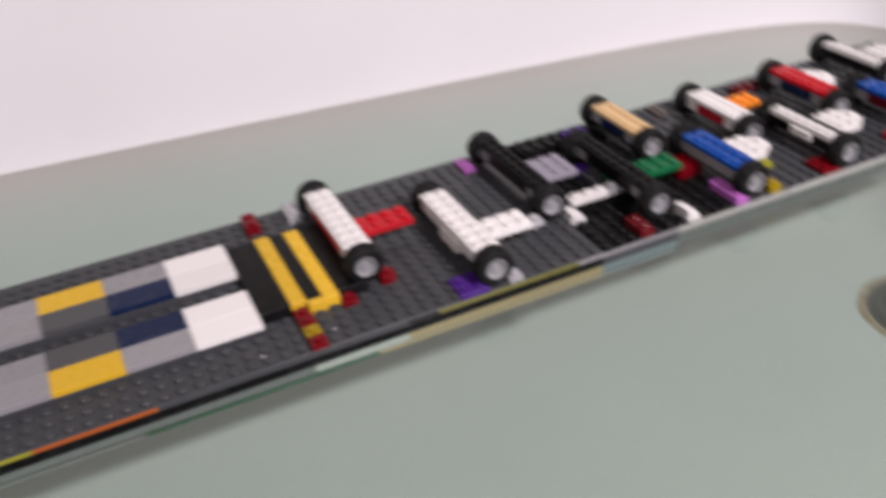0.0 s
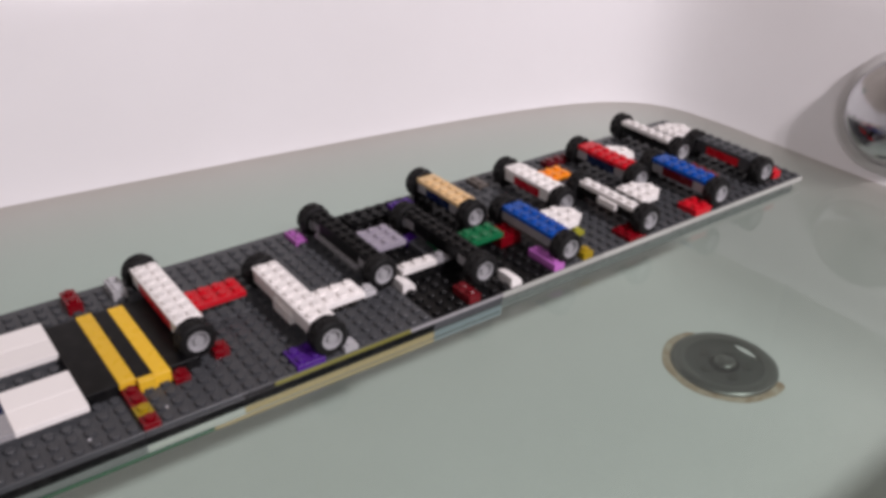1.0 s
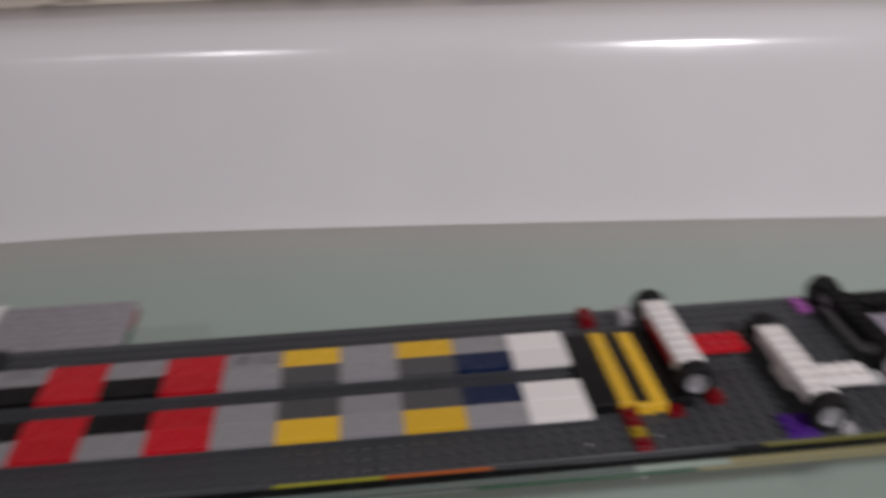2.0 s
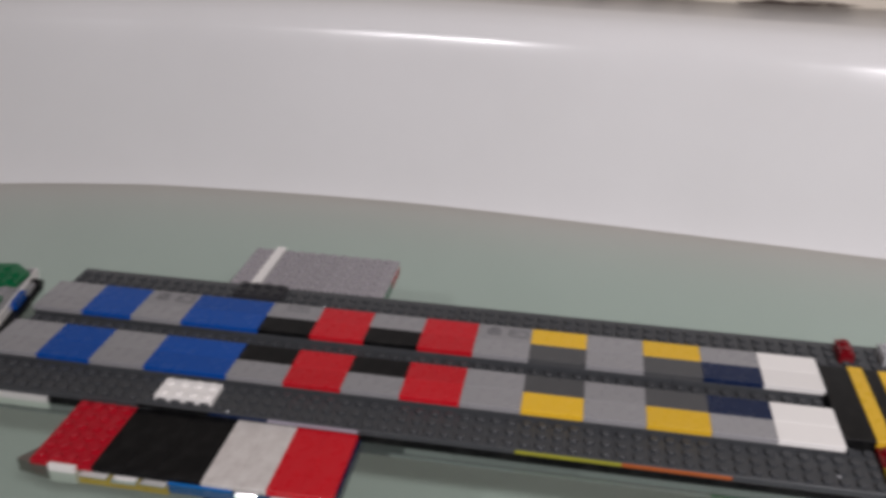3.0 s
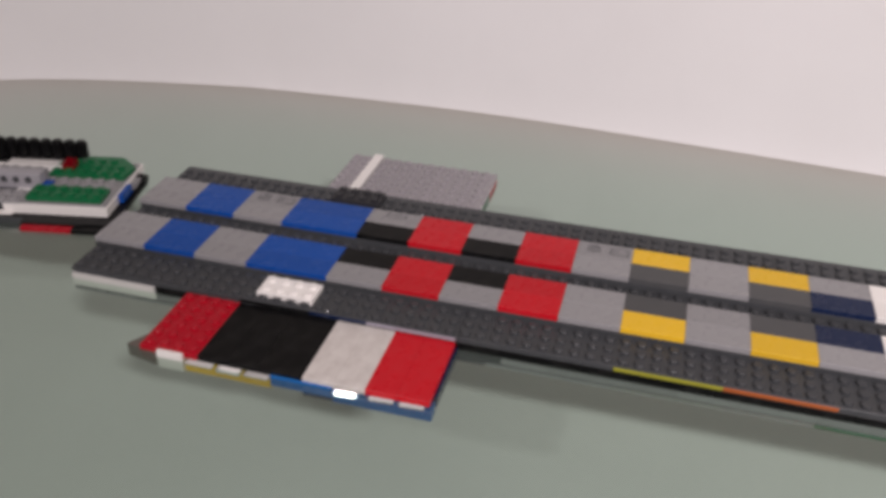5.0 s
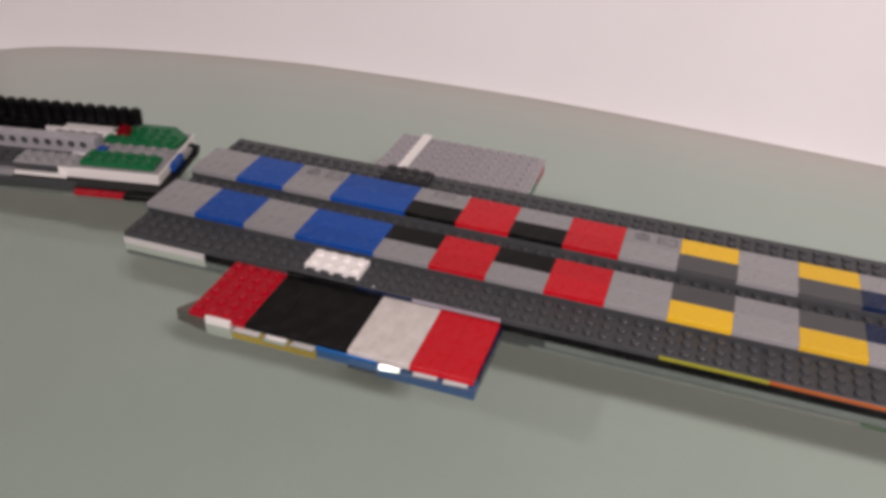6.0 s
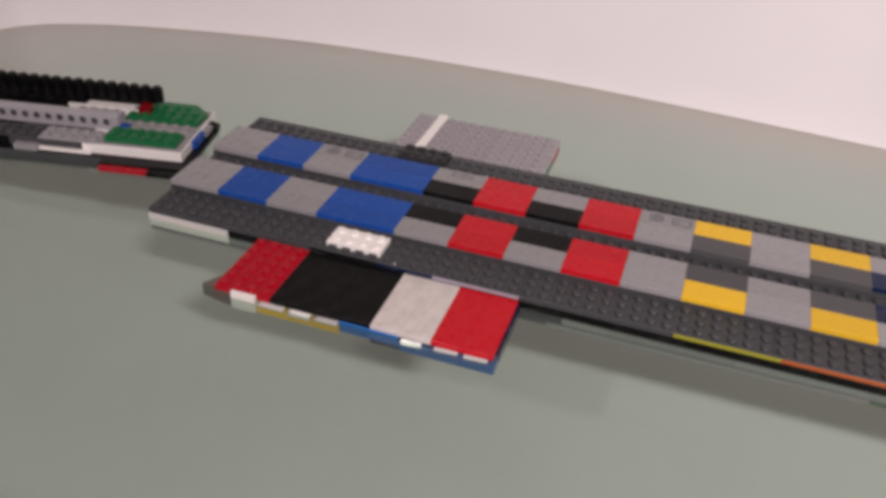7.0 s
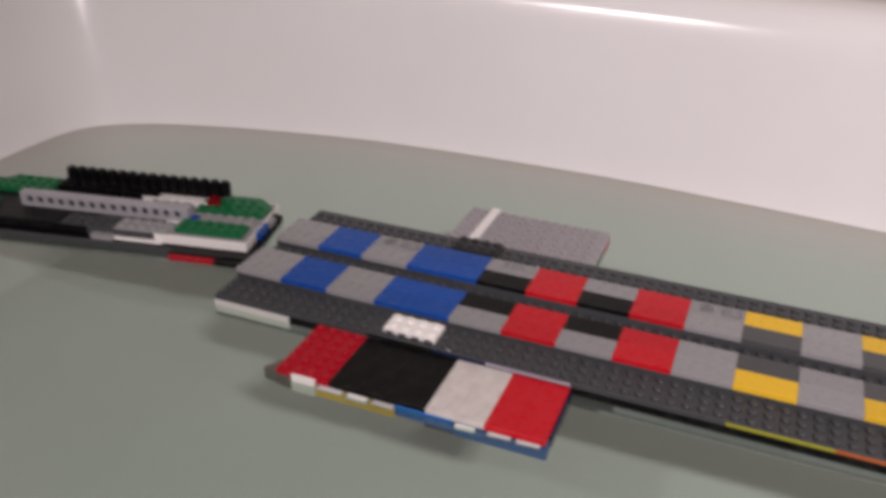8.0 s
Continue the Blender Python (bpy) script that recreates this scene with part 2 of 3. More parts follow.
SEALANT = mouldy_sealant()
SCUFFED = rough_paint("scuffed_white_plastic", (0.55, 0.505, 0.48), (0.70, 0.665, 0.635), 140.0, 0.4, 0.05)


# ---------------------------------------------------------------- builders
def mesh_from(bm, name, material, smooth=False):
    me = bpy.data.meshes.new(name)
    bm.normal_update()
    bm.to_mesh(me)
    bm.free()
    me.materials.append(material)
    if smooth:
        for p in me.polygons:
            p.use_smooth = True
    return me


def part(name, bm, material, parent, label="", smooth=False):
    ob = new(name, mesh_from(bm, name, material, smooth))
    ob.parent = parent
    return tagged(ob, label)


def setting(name, bm, material, label, category, smooth=False):
    ob = new(name, mesh_from(bm, name, material, smooth))
    return tagged(ob, label, category, kind="structure")


def box(bm, x0, x1, y0, y1, z0, z1, bevel=0.0):
    made = bmesh.ops.create_cube(bm, size=1.0)["verts"]
    for v in made:
        v.co = Vector((x0 + (v.co.x + 0.5) * (x1 - x0), y0 + (v.co.y + 0.5) * (y1 - y0), z0 + (v.co.z + 0.5) * (z1 - z0)))
    if bevel:
        edges = list({e for v in made for e in v.link_edges})
        bmesh.ops.bevel(bm, geom=edges, offset=bevel, segments=1, affect="EDGES")


def prism(bm, outline, z0, z1):
    low = [bm.verts.new((x, y, z0)) for x, y in outline]
    top = [bm.verts.new((x, y, z1)) for x, y in outline]
    n = len(outline)
    bm.faces.new(low[::-1])
    bm.faces.new(top)
    for i in range(n):
        bm.faces.new((low[i], low[(i + 1) % n], top[(i + 1) % n], top[i]))


def circle(x, y, r, n, turn=0.0):
    return [(x + r * math.cos(turn + 2 * math.pi * i / n), y + r * math.sin(turn + 2 * math.pi * i / n)) for i in range(n)]


def stud(bm, x, y, z, n=12):
    """A stud with a narrow chamfer round its top."""
    rings = []
    for r, dz in ((0.0024, 0.0), (0.0024, 0.0015), (0.00222, 0.0017)):
        rings.append([bm.verts.new((px, py, z + dz)) for px, py in circle(x, y, r, n)])
    for a, b in zip(rings, rings[1:]):
        for i in range(n):
            bm.faces.new((a[i], a[(i + 1) % n], b[(i + 1) % n], b[i]))
    bm.faces.new(rings[-1])


def lathe(bm, profile, n, axis="z", wobble=None):
    """Turns (radius, height) pairs round an axis. wobble(k, i) adds to the radius."""
    rings = []
    for k, (r, h) in enumerate(profile):
        ring = []
        for i in range(n):
            a = 2 * math.pi * i / n
            q = r + (wobble(k, i) if wobble else 0.0)
            c, s = q * math.cos(a), q * math.sin(a)
            ring.append(bm.verts.new((c, s, h) if axis == "z" else ((s, h, c) if axis == "y" else (h, c, s))))
        rings.append(ring)
    for a, b in zip(rings, rings[1:]):
        for i in range(n):
            bm.faces.new((a[i], a[(i + 1) % n], b[(i + 1) % n], b[i]))
    if profile[0][0] > 0:
        bm.faces.new(rings[0][::-1])
    if profile[-1][0] > 0:
        bm.faces.new(rings[-1])


BRICKS = {}


def brick_mesh(nx, ny, high, material, studs):
    key = (nx, ny, round(high, 5), material.name, studs)
    if key not in BRICKS:
        bm = bmesh.new()
        g = 0.00004
        box(bm, g, nx * S - g, g, ny * S - g, 0.0, high, 0.00016)
        if studs:
            for i in range(int(nx)):
                for j in range(int(ny)):
                    stud(bm, (i + 0.5) * S, (j + 0.5) * S, high)
        BRICKS[key] = mesh_from(bm, "brick", material)
    return BRICKS[key]


def brick(parent, name, x, y, z, nx, ny, high, material, studs=True, label=""):
    """A piece with its low corner at stud (x, y) and its underside at z metres."""
    ob = new(name, brick_mesh(nx, ny, high, material, studs))
    ob.parent, ob.location = parent, (x * S, y * S, z)
    return tagged(ob, label)


def slope(parent, x, y, z, nx, ny, high, material, toward="-y", label=""):
    """A rounded sloped piece: full height at the back, a low lip in front."""
    bm = bmesh.new()
    a, b, lip = nx * S - 0.0001, ny * S - 0.0001, 0.0012
    span, width = (b, a) if toward == "-y" else (a, b)
    side = [(0.0, 0.0), (1.0, 0.0), (1.0, lip)] + [(1 - 0.7 * (1 - math.cos(k * math.pi / 16)), lip + (high - lip) * math.sin(k * math.pi / 16)) for k in range(1, 9)] + [(0.0, high)]
    rows = []
    for i in range(7):
        u = i / 6
        crown = 0.00035 * (2 * u - 1) ** 2
        rows.append([bm.verts.new((width * (1 - u), span * (1 - q), h - crown * (h > lip)) if toward == "-y" else (span * q, width * (1 - u), h - crown * (h > lip))) for q, h in side])
    count = len(side)
    bm.faces.new(rows[0][::-1])
    bm.faces.new(rows[-1])
    for near, far in zip(rows, rows[1:]):
        for i in range(count):
            f = bm.faces.new((near[i], near[(i + 1) % count], far[(i + 1) % count], far[i]))
            f.smooth = 2 <= i < count - 2
    bmesh.ops.recalc_face_normals(bm, faces=bm.faces)
    ob = part("slope", bm, material, parent, label)
    ob.location = (x * S, y * S, z)
    return ob


def facet(parent, x, y, z, nx, deep, high, material, turn, label=""):
    """A piece with one flat sloped face towards -y."""
    bm = bmesh.new()
    a = nx * S
    side = [(0.0, high), (-deep, 0.0005), (-deep, 0.0), (0.001, 0.0), (0.001, high)]
    ends = [[bm.verts.new((px, py, pz)) for py, pz in side] for px in (0.0, a)]
    bm.faces.new(ends[0][::-1])
    bm.faces.new(ends[1])
    for i in range(5):
        bm.faces.new((ends[0][i], ends[0][(i + 1) % 5], ends[1][(i + 1) % 5], ends[1][i]))
    bmesh.ops.recalc_face_normals(bm, faces=bm.faces)
    ob = part("slope", bm, material, parent, label)
    ob.matrix_basis = pose(x * S, y * S, z, 0, 0, turn)
    return ob


def thing(name, label, category, group=""):
    return tagged(new(name), label, category, group)


# ---------------------------------------------------------------- bathtub, water and room
XC, YC = 46.2 * S, -1.6 * S
COUNT = 224


def middle(x):
    """The bath's long axis, which lies a little askew to the ship."""
    return (-1.6 - 0.08 * (x / S - 46.0)) * S


def half_width(x):
    """Half the bath's inner width at the water line: the long sides bow outwards."""
    u = x / S
    v = u - 20.0
    if v > 0.0:
        far = 34.65 - 0.076 * (math.sqrt(v * v + 64.0) - 8.0) - 0.00024 * v * v
    else:
        far = 34.65 - 0.00155 * v * v - 0.07 * max(0.0, -u - 4.0)
    return far * S - middle(x)


def near_half_width(x):
    return middle(x) + 0.335


def ring_at(out):
    """The bath's outline, grown by out metres; lower down it gets rounder, and the end away from the drain slopes."""
    power = 9.0 if out > -0.012 else 9.0 + max(-5.2, (out + 0.012) * 60.0)
    pts = []
    for i in range(COUNT):
        a = 2 * math.pi * i / COUNT
        dx, dy = math.cos(a), math.sin(a)
        low, high = 0.0, 1.2
        for _ in range(36):
            r = (low + high) / 2
            x, y = r * dx, YC + r * dy - middle(XC + r * dx)
            half = half_width(XC + x) if y > 0 else near_half_width(XC + x)
            end = 82.0 * S + out if x > 0 else 82.9 * S + out + 1.2 * min(0.0, out + 0.0125)
            f = (abs(x) / end) ** power + (abs(y) / max(0.02, half + out)) ** power
            low, high = (r, high) if f < 1 else (low, r)
        pts.append(Vector((XC + r * dx, YC + r * dy)))
    return pts


LINE = ring_at(0.0)
FLOOR_Z = -0.145
bathtub = thing("bathtub", "white enamelled bathtub half full of water", "bathtub")
bm = bmesh.new()
profile = [(-0.098, FLOOR_Z), (-0.075, FLOOR_Z + 0.002), (-0.055, FLOOR_Z + 0.011), (-0.041, FLOOR_Z + 0.028), (-0.03, FLOOR_Z + 0.052),
           (-0.0125, -0.045), (0.0, WATER), (0.0055, 0.011), (0.0143, 0.045), (0.0279, 0.099), (0.0332, 0.1175), (0.0392, 0.1288), (0.0472, 0.1352), (0.0575, 0.1385), (0.07, 0.1395)]
rings = []
for out, z in profile:
    rings.append([bm.verts.new((p.x, p.y, z)) for p in ring_at(out)])
# flat rim out to a rectangle, then the outer skirt
RECT = (-0.47, 1.22, -0.475, 0.385)
outer = []
for i in range(COUNT):
    p = LINE[i] - Vector((XC, YC))
    tx = (RECT[1] - XC) / p.x if p.x > 0 else (RECT[0] - XC) / p.x if p.x < 0 else 9e9
    ty = (RECT[3] - YC) / p.y if p.y > 0 else (RECT[2] - YC) / p.y if p.y < 0 else 9e9
    k = min(abs(tx), abs(ty))
    outer.append((XC + p.x * k, YC + p.y * k))
for z in (0.144, 0.1, -0.45):
    rings.append([bm.verts.new((x, y, z)) for x, y in outer])
for a, b in zip(rings, rings[1:]):
    for i in range(COUNT):
        bm.faces.new((a[i], a[(i + 1) % COUNT], b[(i + 1) % COUNT], b[i]))
inner = rings[0]
for k in (0.8, 0.55, 0.25):
    ring = [bm.verts.new((XC + (v.co.x - XC) * k, YC + (v.co.y - YC) * k, FLOOR_Z)) for v in rings[0]]
    for i in range(COUNT):
        bm.faces.new((ring[i], ring[(i + 1) % COUNT], inner[(i + 1) % COUNT], inner[i]))
    inner = ring
bm.faces.new(inner)
bmesh.ops.recalc_face_normals(bm, faces=bm.faces)
basin = part("basin", bm, ENAMEL, bathtub, smooth=True)
basin.data.materials.append(WET_ENAMEL)
for face in basin.data.polygons:
    if face.center.z < WATER - 0.001:
        face.material_index = 1

DRAIN = (0.915, -0.033)
bm = bmesh.new()
lathe(bm, [(0.0305, 0.0022), (0.033, 0.0034), (0.0375, 0.0034), (0.0405, 0.0018), (0.0408, 0.0006)], 48)
bm.faces.remove([f for f in bm.faces if len(f.verts) > 4][0])
drain = part("drain", bm, DULL, bathtub, "dull limed metal drain with a rust ring", smooth=True)
bm = bmesh.new()
lathe(bm, [(0.0305, 0.0022), (0.0285, 0.0012), (0.021, 0.0009), (0.012, 0.0006), (0.0, 0.0006)], 40)
bm.faces.remove([f for f in bm.faces if len(f.verts) > 4][0])
part("cup", bm, metal("tarnished_metal", (0.11, 0.115, 0.11), 0.34), drain, smooth=True)
bm = bmesh.new()
lathe(bm, [(0.0085, 0.0008), (0.0085, 0.003), (0.0065, 0.0042), (0.0, 0.0046)], 24)
part("strainer_screw", bm, DULL, drain, smooth=True)
HOLE = metal("dark_tarnish", (0.09, 0.09, 0.085), 0.4)
for i in range(5):
    bm = bmesh.new()
    a = 2 * math.pi * i / 5 + 0.4
    prism(bm, circle(0.0175 * math.cos(a), 0.0175 * math.sin(a), 0.0046, 14), 0.001, 0.0014)
    part("drain_hole", bm, HOLE, drain)
bm = bmesh.new()
lathe(bm, [(0.0405, 0.0003), (0.0442, 0.0004), (0.0472, 0.0002)], 48, wobble=lambda k, i: 0.0008 * math.sin(i * math.pi / 8) * math.cos(i * math.pi * 5 / 24) * (k > 0))
for f in [f for f in bm.faces if len(f.verts) > 4]:
    bm.faces.remove(f)
part("rust_ring", bm, RUSTY, drain, "brown rust stain round the drain", smooth=True)
drain.location = (*DRAIN, FLOOR_Z)
bm = bmesh.new()
prism(bm, [(x * (1 + 0.25 * math.sin(i * 2.1)), y * (1 + 0.25 * math.cos(i * 1.7))) for i, (x, y) in enumerate(circle(0, 0, 0.006, 14))], 0.0, 0.0003)
speck = part("rust_speck", bm, rough_paint("faint_rust", (0.5, 0.42, 0.33), (0.72, 0.68, 0.62), 120.0), bathtub, "faint brown rust speck")
speck.location = (1.003, -0.027, FLOOR_Z + 0.0003)

bm = bmesh.new()
lathe(bm, [(0.040, 0.0), (0.041, 0.002), (0.039, 0.0045), (0.0385, 0.0075), (0.037, 0.012), (0.032, 0.0165), (0.022, 0.0195), (0.010, 0.021), (0.0, 0.0214)], 48)
overflow = part("overflow_cover", bm, CHROME, bathtub, "domed chrome overflow cover", smooth=True)
# grey ring in place of the shadow round the cover
bm = bmesh.new()
lathe(bm, [(0.046, -0.006), (0.047, 0.0), (0.0455, 0.003), (0.038, 0.0035)], 48)
part("backing_ring", bm, rough_paint("pale_grey_shadow_tone", (0.5, 0.49, 0.48), (0.6, 0.59, 0.58), 30.0, 0.4), overflow, "pale grey ring that stands in for the cover's shadow", smooth=True)
overflow.matrix_basis = pose(1.038, -0.054, 0.043, 0, -75.5, 4)

bm = bmesh.new()
layer = bm.verts.layers.float.new("depth")
edge = [[bm.verts.new((p.x, p.y, WATER + rise)) for p in ring_at(out)] for out, rise in ((0.0012, 0.0018), (-0.0004, 0.0007), (-0.0026, 0.0))]
for high, low in zip(edge, edge[1:]):
    for i in range(COUNT):
        bm.faces.new((low[i], high[i], high[(i + 1) % COUNT], low[(i + 1) % COUNT]))
inner = edge[-1]
for out, deep in ((-0.02, 0.3), (-0.045, 0.68), (-0.075, 0.95), (-0.11, 1.0)):
    nxt = [bm.verts.new((p.x, p.y, WATER)) for p in ring_at(out)]
    for i in range(COUNT):
        nxt[i][layer] = deep
        bm.faces.new((nxt[i], inner[i], inner[(i + 1) % COUNT], nxt[(i + 1) % COUNT]))
    inner = nxt
ring = inner
for k in (0.75, 0.4, 0.1):
    nxt = [bm.verts.new((XC + (v.co.x - XC) * k, YC + (v.co.y - YC) * k, WATER)) for v in ring]
    for v in nxt:
        v[layer] = 1.0
    for i in range(COUNT):
        bm.faces.new((nxt[i], inner[i], inner[(i + 1) % COUNT], nxt[(i + 1) % COUNT]))
    inner = nxt
bm.faces.new(inner)
setting("water", bm, WATERMAT, "still greenish bath water", "water", smooth=True)

# the room: the long wall stands behind the bath's rim
bm = bmesh.new()
box(bm, -2.1, 1.85, 0.387, 0.487, -0.45, 2.25)
setting("wall_north", bm, PLASTER, "cream painted wall behind the bathtub", "wall")
# south and west walls are unseen, set back and darkened against bounce
bm = bmesh.new()
box(bm, -2.1, 1.85, -3.1, -3.0, -0.45, 2.25)
setting("wall_south", bm, BEIGE, "unseen bathroom wall, beige to limit bounced light", "wall")
bm = bmesh.new()
box(bm, 1.75, 1.85, -3.0, 0.387, -0.45, 2.25)
setting("wall_east", bm, PLASTER, "cream painted bathroom wall", "wall")
bm = bmesh.new()
box(bm, -2.1, -2.0, -3.0, 0.387, -0.45, 2.25)
setting("wall_west", bm, BEIGE, "unseen bathroom wall, beige to limit bounced light", "wall")
bm = bmesh.new()
box(bm, -2.1, 1.85, -3.1, 0.487, -0.55, -0.45)
setting("floor", bm, FLOORMAT, "grey vinyl bathroom floor", "floor")
bm = bmesh.new()
box(bm, -2.1, 1.85, -3.1, 0.487, 2.25, 2.35)
setting("ceiling", bm, CEILINGMAT, "white painted ceiling", "ceiling")
bm = bmesh.new()
steps = 120
top = []
for i in range(steps + 1):
    x = -0.46 + 1.65 * i / steps
    w = 0.0042 + 0.0016 * noise.noise(Vector((x * 14, 0.3, 0)))
    top.append([bm.verts.new((x, 0.3865 - w * 1.3, 0.1436)), bm.verts.new((x, 0.3862 - w * 0.45, 0.1436 + w * 0.55)), bm.verts.new((x, 0.3867, 0.1436 + w * 1.4))])
for a, b in zip(top, top[1:]):
    for k in range(2):
        bm.faces.new((a[k], b[k], b[k + 1], a[k + 1]))
setting("sealant_trim", bm, SEALANT, "mouldy sealant bead between bath and wall", "trim", smooth=True)

bm = bmesh.new()
box(bm, 0.0, 0.066, 0.0, 0.042, 0.0, 0.026)
bmesh.ops.bevel(bm, geom=list(bm.edges), offset=0.006, segments=3, affect="EDGES")
sponge = new("sponge", mesh_from(bm, "sponge", rough_paint("green_sponge", (0.006, 0.09, 0.05), (0.012, 0.16, 0.09), 260.0, 0.85, 0.5), True))
sponge.matrix_world = pose(0.772, 0.276, 0.1362, 10, 0, -6)
tagged(sponge, "dark green bath sponge lying on the bathtub rim", "sponge")

# ---------------------------------------------------------------- the long toy ship
ship = thing("toy_ship", "long dark grey toy brick ship with coloured deck tiles, afloat", "toy ship")

# pieces that cover the deck: (x0, x1, y0, y1) in studs; the deck has no studs under them
COVERED = [(0, 58, 0, 4), (0, 58, 6, 10), (58, 65, 1, 9), (14, 18, -2, -1), (14, 18, 11, 13), (60, 61, -3, 1), (60, 61, 11, 13)]


def deck_plate(x0, x1, y0, y1, material):
    bm = bmesh.new()
    g = 0.00006
    wide = y1 - y0 + (0.72 if y1 == 13 else 0.0)
    box(bm, g, (x1 - x0) * S - g, g, wide * S - g, 0.0, P, 0.00022)
    for i in range(x0, x1):
        for j in range(y0, y1):
            if not any(a <= i < b and c <= j < d for a, b, c, d in COVERED):
                stud(bm, (i - x0 + 0.5) * S, (j - y0 + (0.8 if j > 9 else 0.5)) * S, P)
    ob = part("deck_plate", bm, material, ship)
    ob.location = (x0 * S, y0 * S, DECK - P)


cuts_near = [0, 12, 28, 44, 60, 68, 80, 92, 104, 122]
cuts_far = [0, 16, 32, 48, 64, 80, 92, 108, 122]
for a, b in zip(cuts_near, cuts_near[1:]):
    deck_plate(a, b, -3, 5, BLACK if a == 80 else DARK)
for a, b in zip(cuts_far, cuts_far[1:]):
    deck_plate(a, b, 5, 13, BLACK if a == 80 else DARK)
for x in range(0, 58, 8):
    n = min(8, 58 - x)
    brick(ship, "lane_plate", x, 0, DECK, n, 4, P - 0.00005, DARK, False)
    brick(ship, "lane_plate", x, 6, DECK, n, 4, P - 0.00005, DARK, False)

# edging strips, flush with the deck and a hair proud of its side
# the lilac run from 22 to 28 imitates a glint along the edge
for a, b, mat in ((38, 44.5, LIME), (44.5, 51, RUST), (66, 68, BLACK), (68, 78, OLIVE), (78, 86, GREY), (13, 18, BLACK), (18, 22, NAVY), (22, 28, LILAC)):
    bm = bmesh.new()
    box(bm, 0, (b - a) * S, 0, 0.0008, 0, P * 0.58, 0.00015)
    strip = part("edging_strip", bm, mat, ship)
    strip.location = (a * S, -3 * S - 0.0008, DECK - P * 0.72)

# deck tiles: start, length, then colours from the near edge of each lane to its far edge
lanes = [(0, 4, GREY, GREY, GREY, GREY), (4, 4, BLUE, BLUE, BLUE, BLUE), (8, 4, GREY, GREY, GREY, GREY), (12, 6, BLUE, BLUE, BLUE, BLUE),
         (18, 4, GREY, BLACK, BLACK, GREY), (22, 4, RED, RED, RED, RED), (26, 4, GREY, BLACK, BLACK, GREY), (30, 4, RED, RED, RED, RED),
         (34, 4, GREY, GREY, GREY, GREY), (38, 4, YELLOW, DARKTILE, DARKTILE, YELLOW), (42, 4, GREY, GREY, GREY, GREY),
         (46, 4, YELLOW, DARKTILE, DARKTILE, YELLOW), (50, 4, GREY, NAVY, NAVY, GREY), (54, 4, WHITE, WHITE, WHITE, WHITE)]
for x, n, *colours in lanes:
    for y, mat in zip((0, 2, 6, 8), colours):
        brick(ship, "tile", x, y, 0.0, n, 2, P, mat, False)

# faint marks stamped on three of the grey tiles
def mark(x0, x1, y0, y1, z=P):
    bm = bmesh.new()
    box(bm, 0, (x1 - x0) * S, 0, (y1 - y0) * S, 0, 0.00012)
    ob = part("printed_mark", bm, PRINT, ship, "thin dark printed line")
    ob.location = (x0 * S, y0 * S, z)


def outline_mark(x0, x1, y0, y1, w=0.09):
    mark(x0, x1, y0, y0 + w)
    mark(x0, x1, y1 - w, y1)
    mark(x0, x0 + w, y0 + w, y1 - w)
    mark(x1 - w, x1, y0 + w, y1 - w)


for x in (8, 34):
    outline_mark(x + 2.35, x + 3.7, 8.65, 9.55)
    mark(x + 2.5, x + 2.95, 9.05, 9.15)
    for k in range(4):
        mark(x + 0.7, x + 1.75, 8.7 + 0.24 * k, 8.78 + 0.24 * k)
    mark(x + 1.0, x + 1.45, 9.5, 9.62)
outline_mark(19.3, 20.9, 9.05, 9.6, 0.07)

brick(ship, "plate", 14, -2.5, DECK, 4, 2, P, WHITE, True, "small white studded plate")
brick(ship, "plate", 13.9, 11.4, DECK, 4, 2, P, CHARCOAL, True, "charcoal grey studded plate")

# ramp block with the yellow bars
RAMP = P + 0.0032
for x in (58, 61, 63):
    brick(ship, "tile", x, 0.9, DECK, 2 if x != 61 else 1, 8.3, RAMP, BLACK, False)
brick(ship, "bar_tile", 60, 0.9, DECK, 1, 8.4, RAMP + 0.0004, YELLOW, False, "long yellow tile")
brick(ship, "bar_tile", 62, 0.5, DECK, 1, 8.6, RAMP + 0.0004, YELLOW, False, "long yellow tile")
brick(ship, "bar_tile", 61, 0.4, DECK, 1, 0.5, RAMP + 0.0002, YELLOW, False)
brick(ship, "clear_brick", 60, 11, DECK, 1, 2, 0.0064, CLEAR_RED, True, "clear dark red piece")
brick(ship, "clear_brick", 60, -1, DECK, 1, 2, P, CLEAR_RED, True, "clear dark red piece")
brick(ship, "clear_brick", 60, -2, DECK, 1, 1, P, CLEAR_YELLOW, True, "clear yellow piece")
brick(ship, "clear_brick", 60, -3, DECK, 1, 1, P, CLEAR_RED, True, "clear dark red piece")
brick(ship, "clear_brick", 63, 11, DECK, 1, 2, 0.0064, CLEAR_WHITE, True, "colourless clear piece")
brick(ship, "clear_brick", 63, 0, DECK, 1, 1, P, CLEAR_RED)
brick(ship, "clear_brick", 66, 1, DECK, 1, 1, 0.005, CLEAR_RED)
brick(ship, "plate", 69.6, -3, DECK, 2, 2, P, PURPLE)
brick(ship, "clear_brick", 73, -3, DECK, 1, 1, P, CLEAR_WHITE)
brick(ship, "plate", 77, 11, DECK, 1, 2, P, MAGENTA)
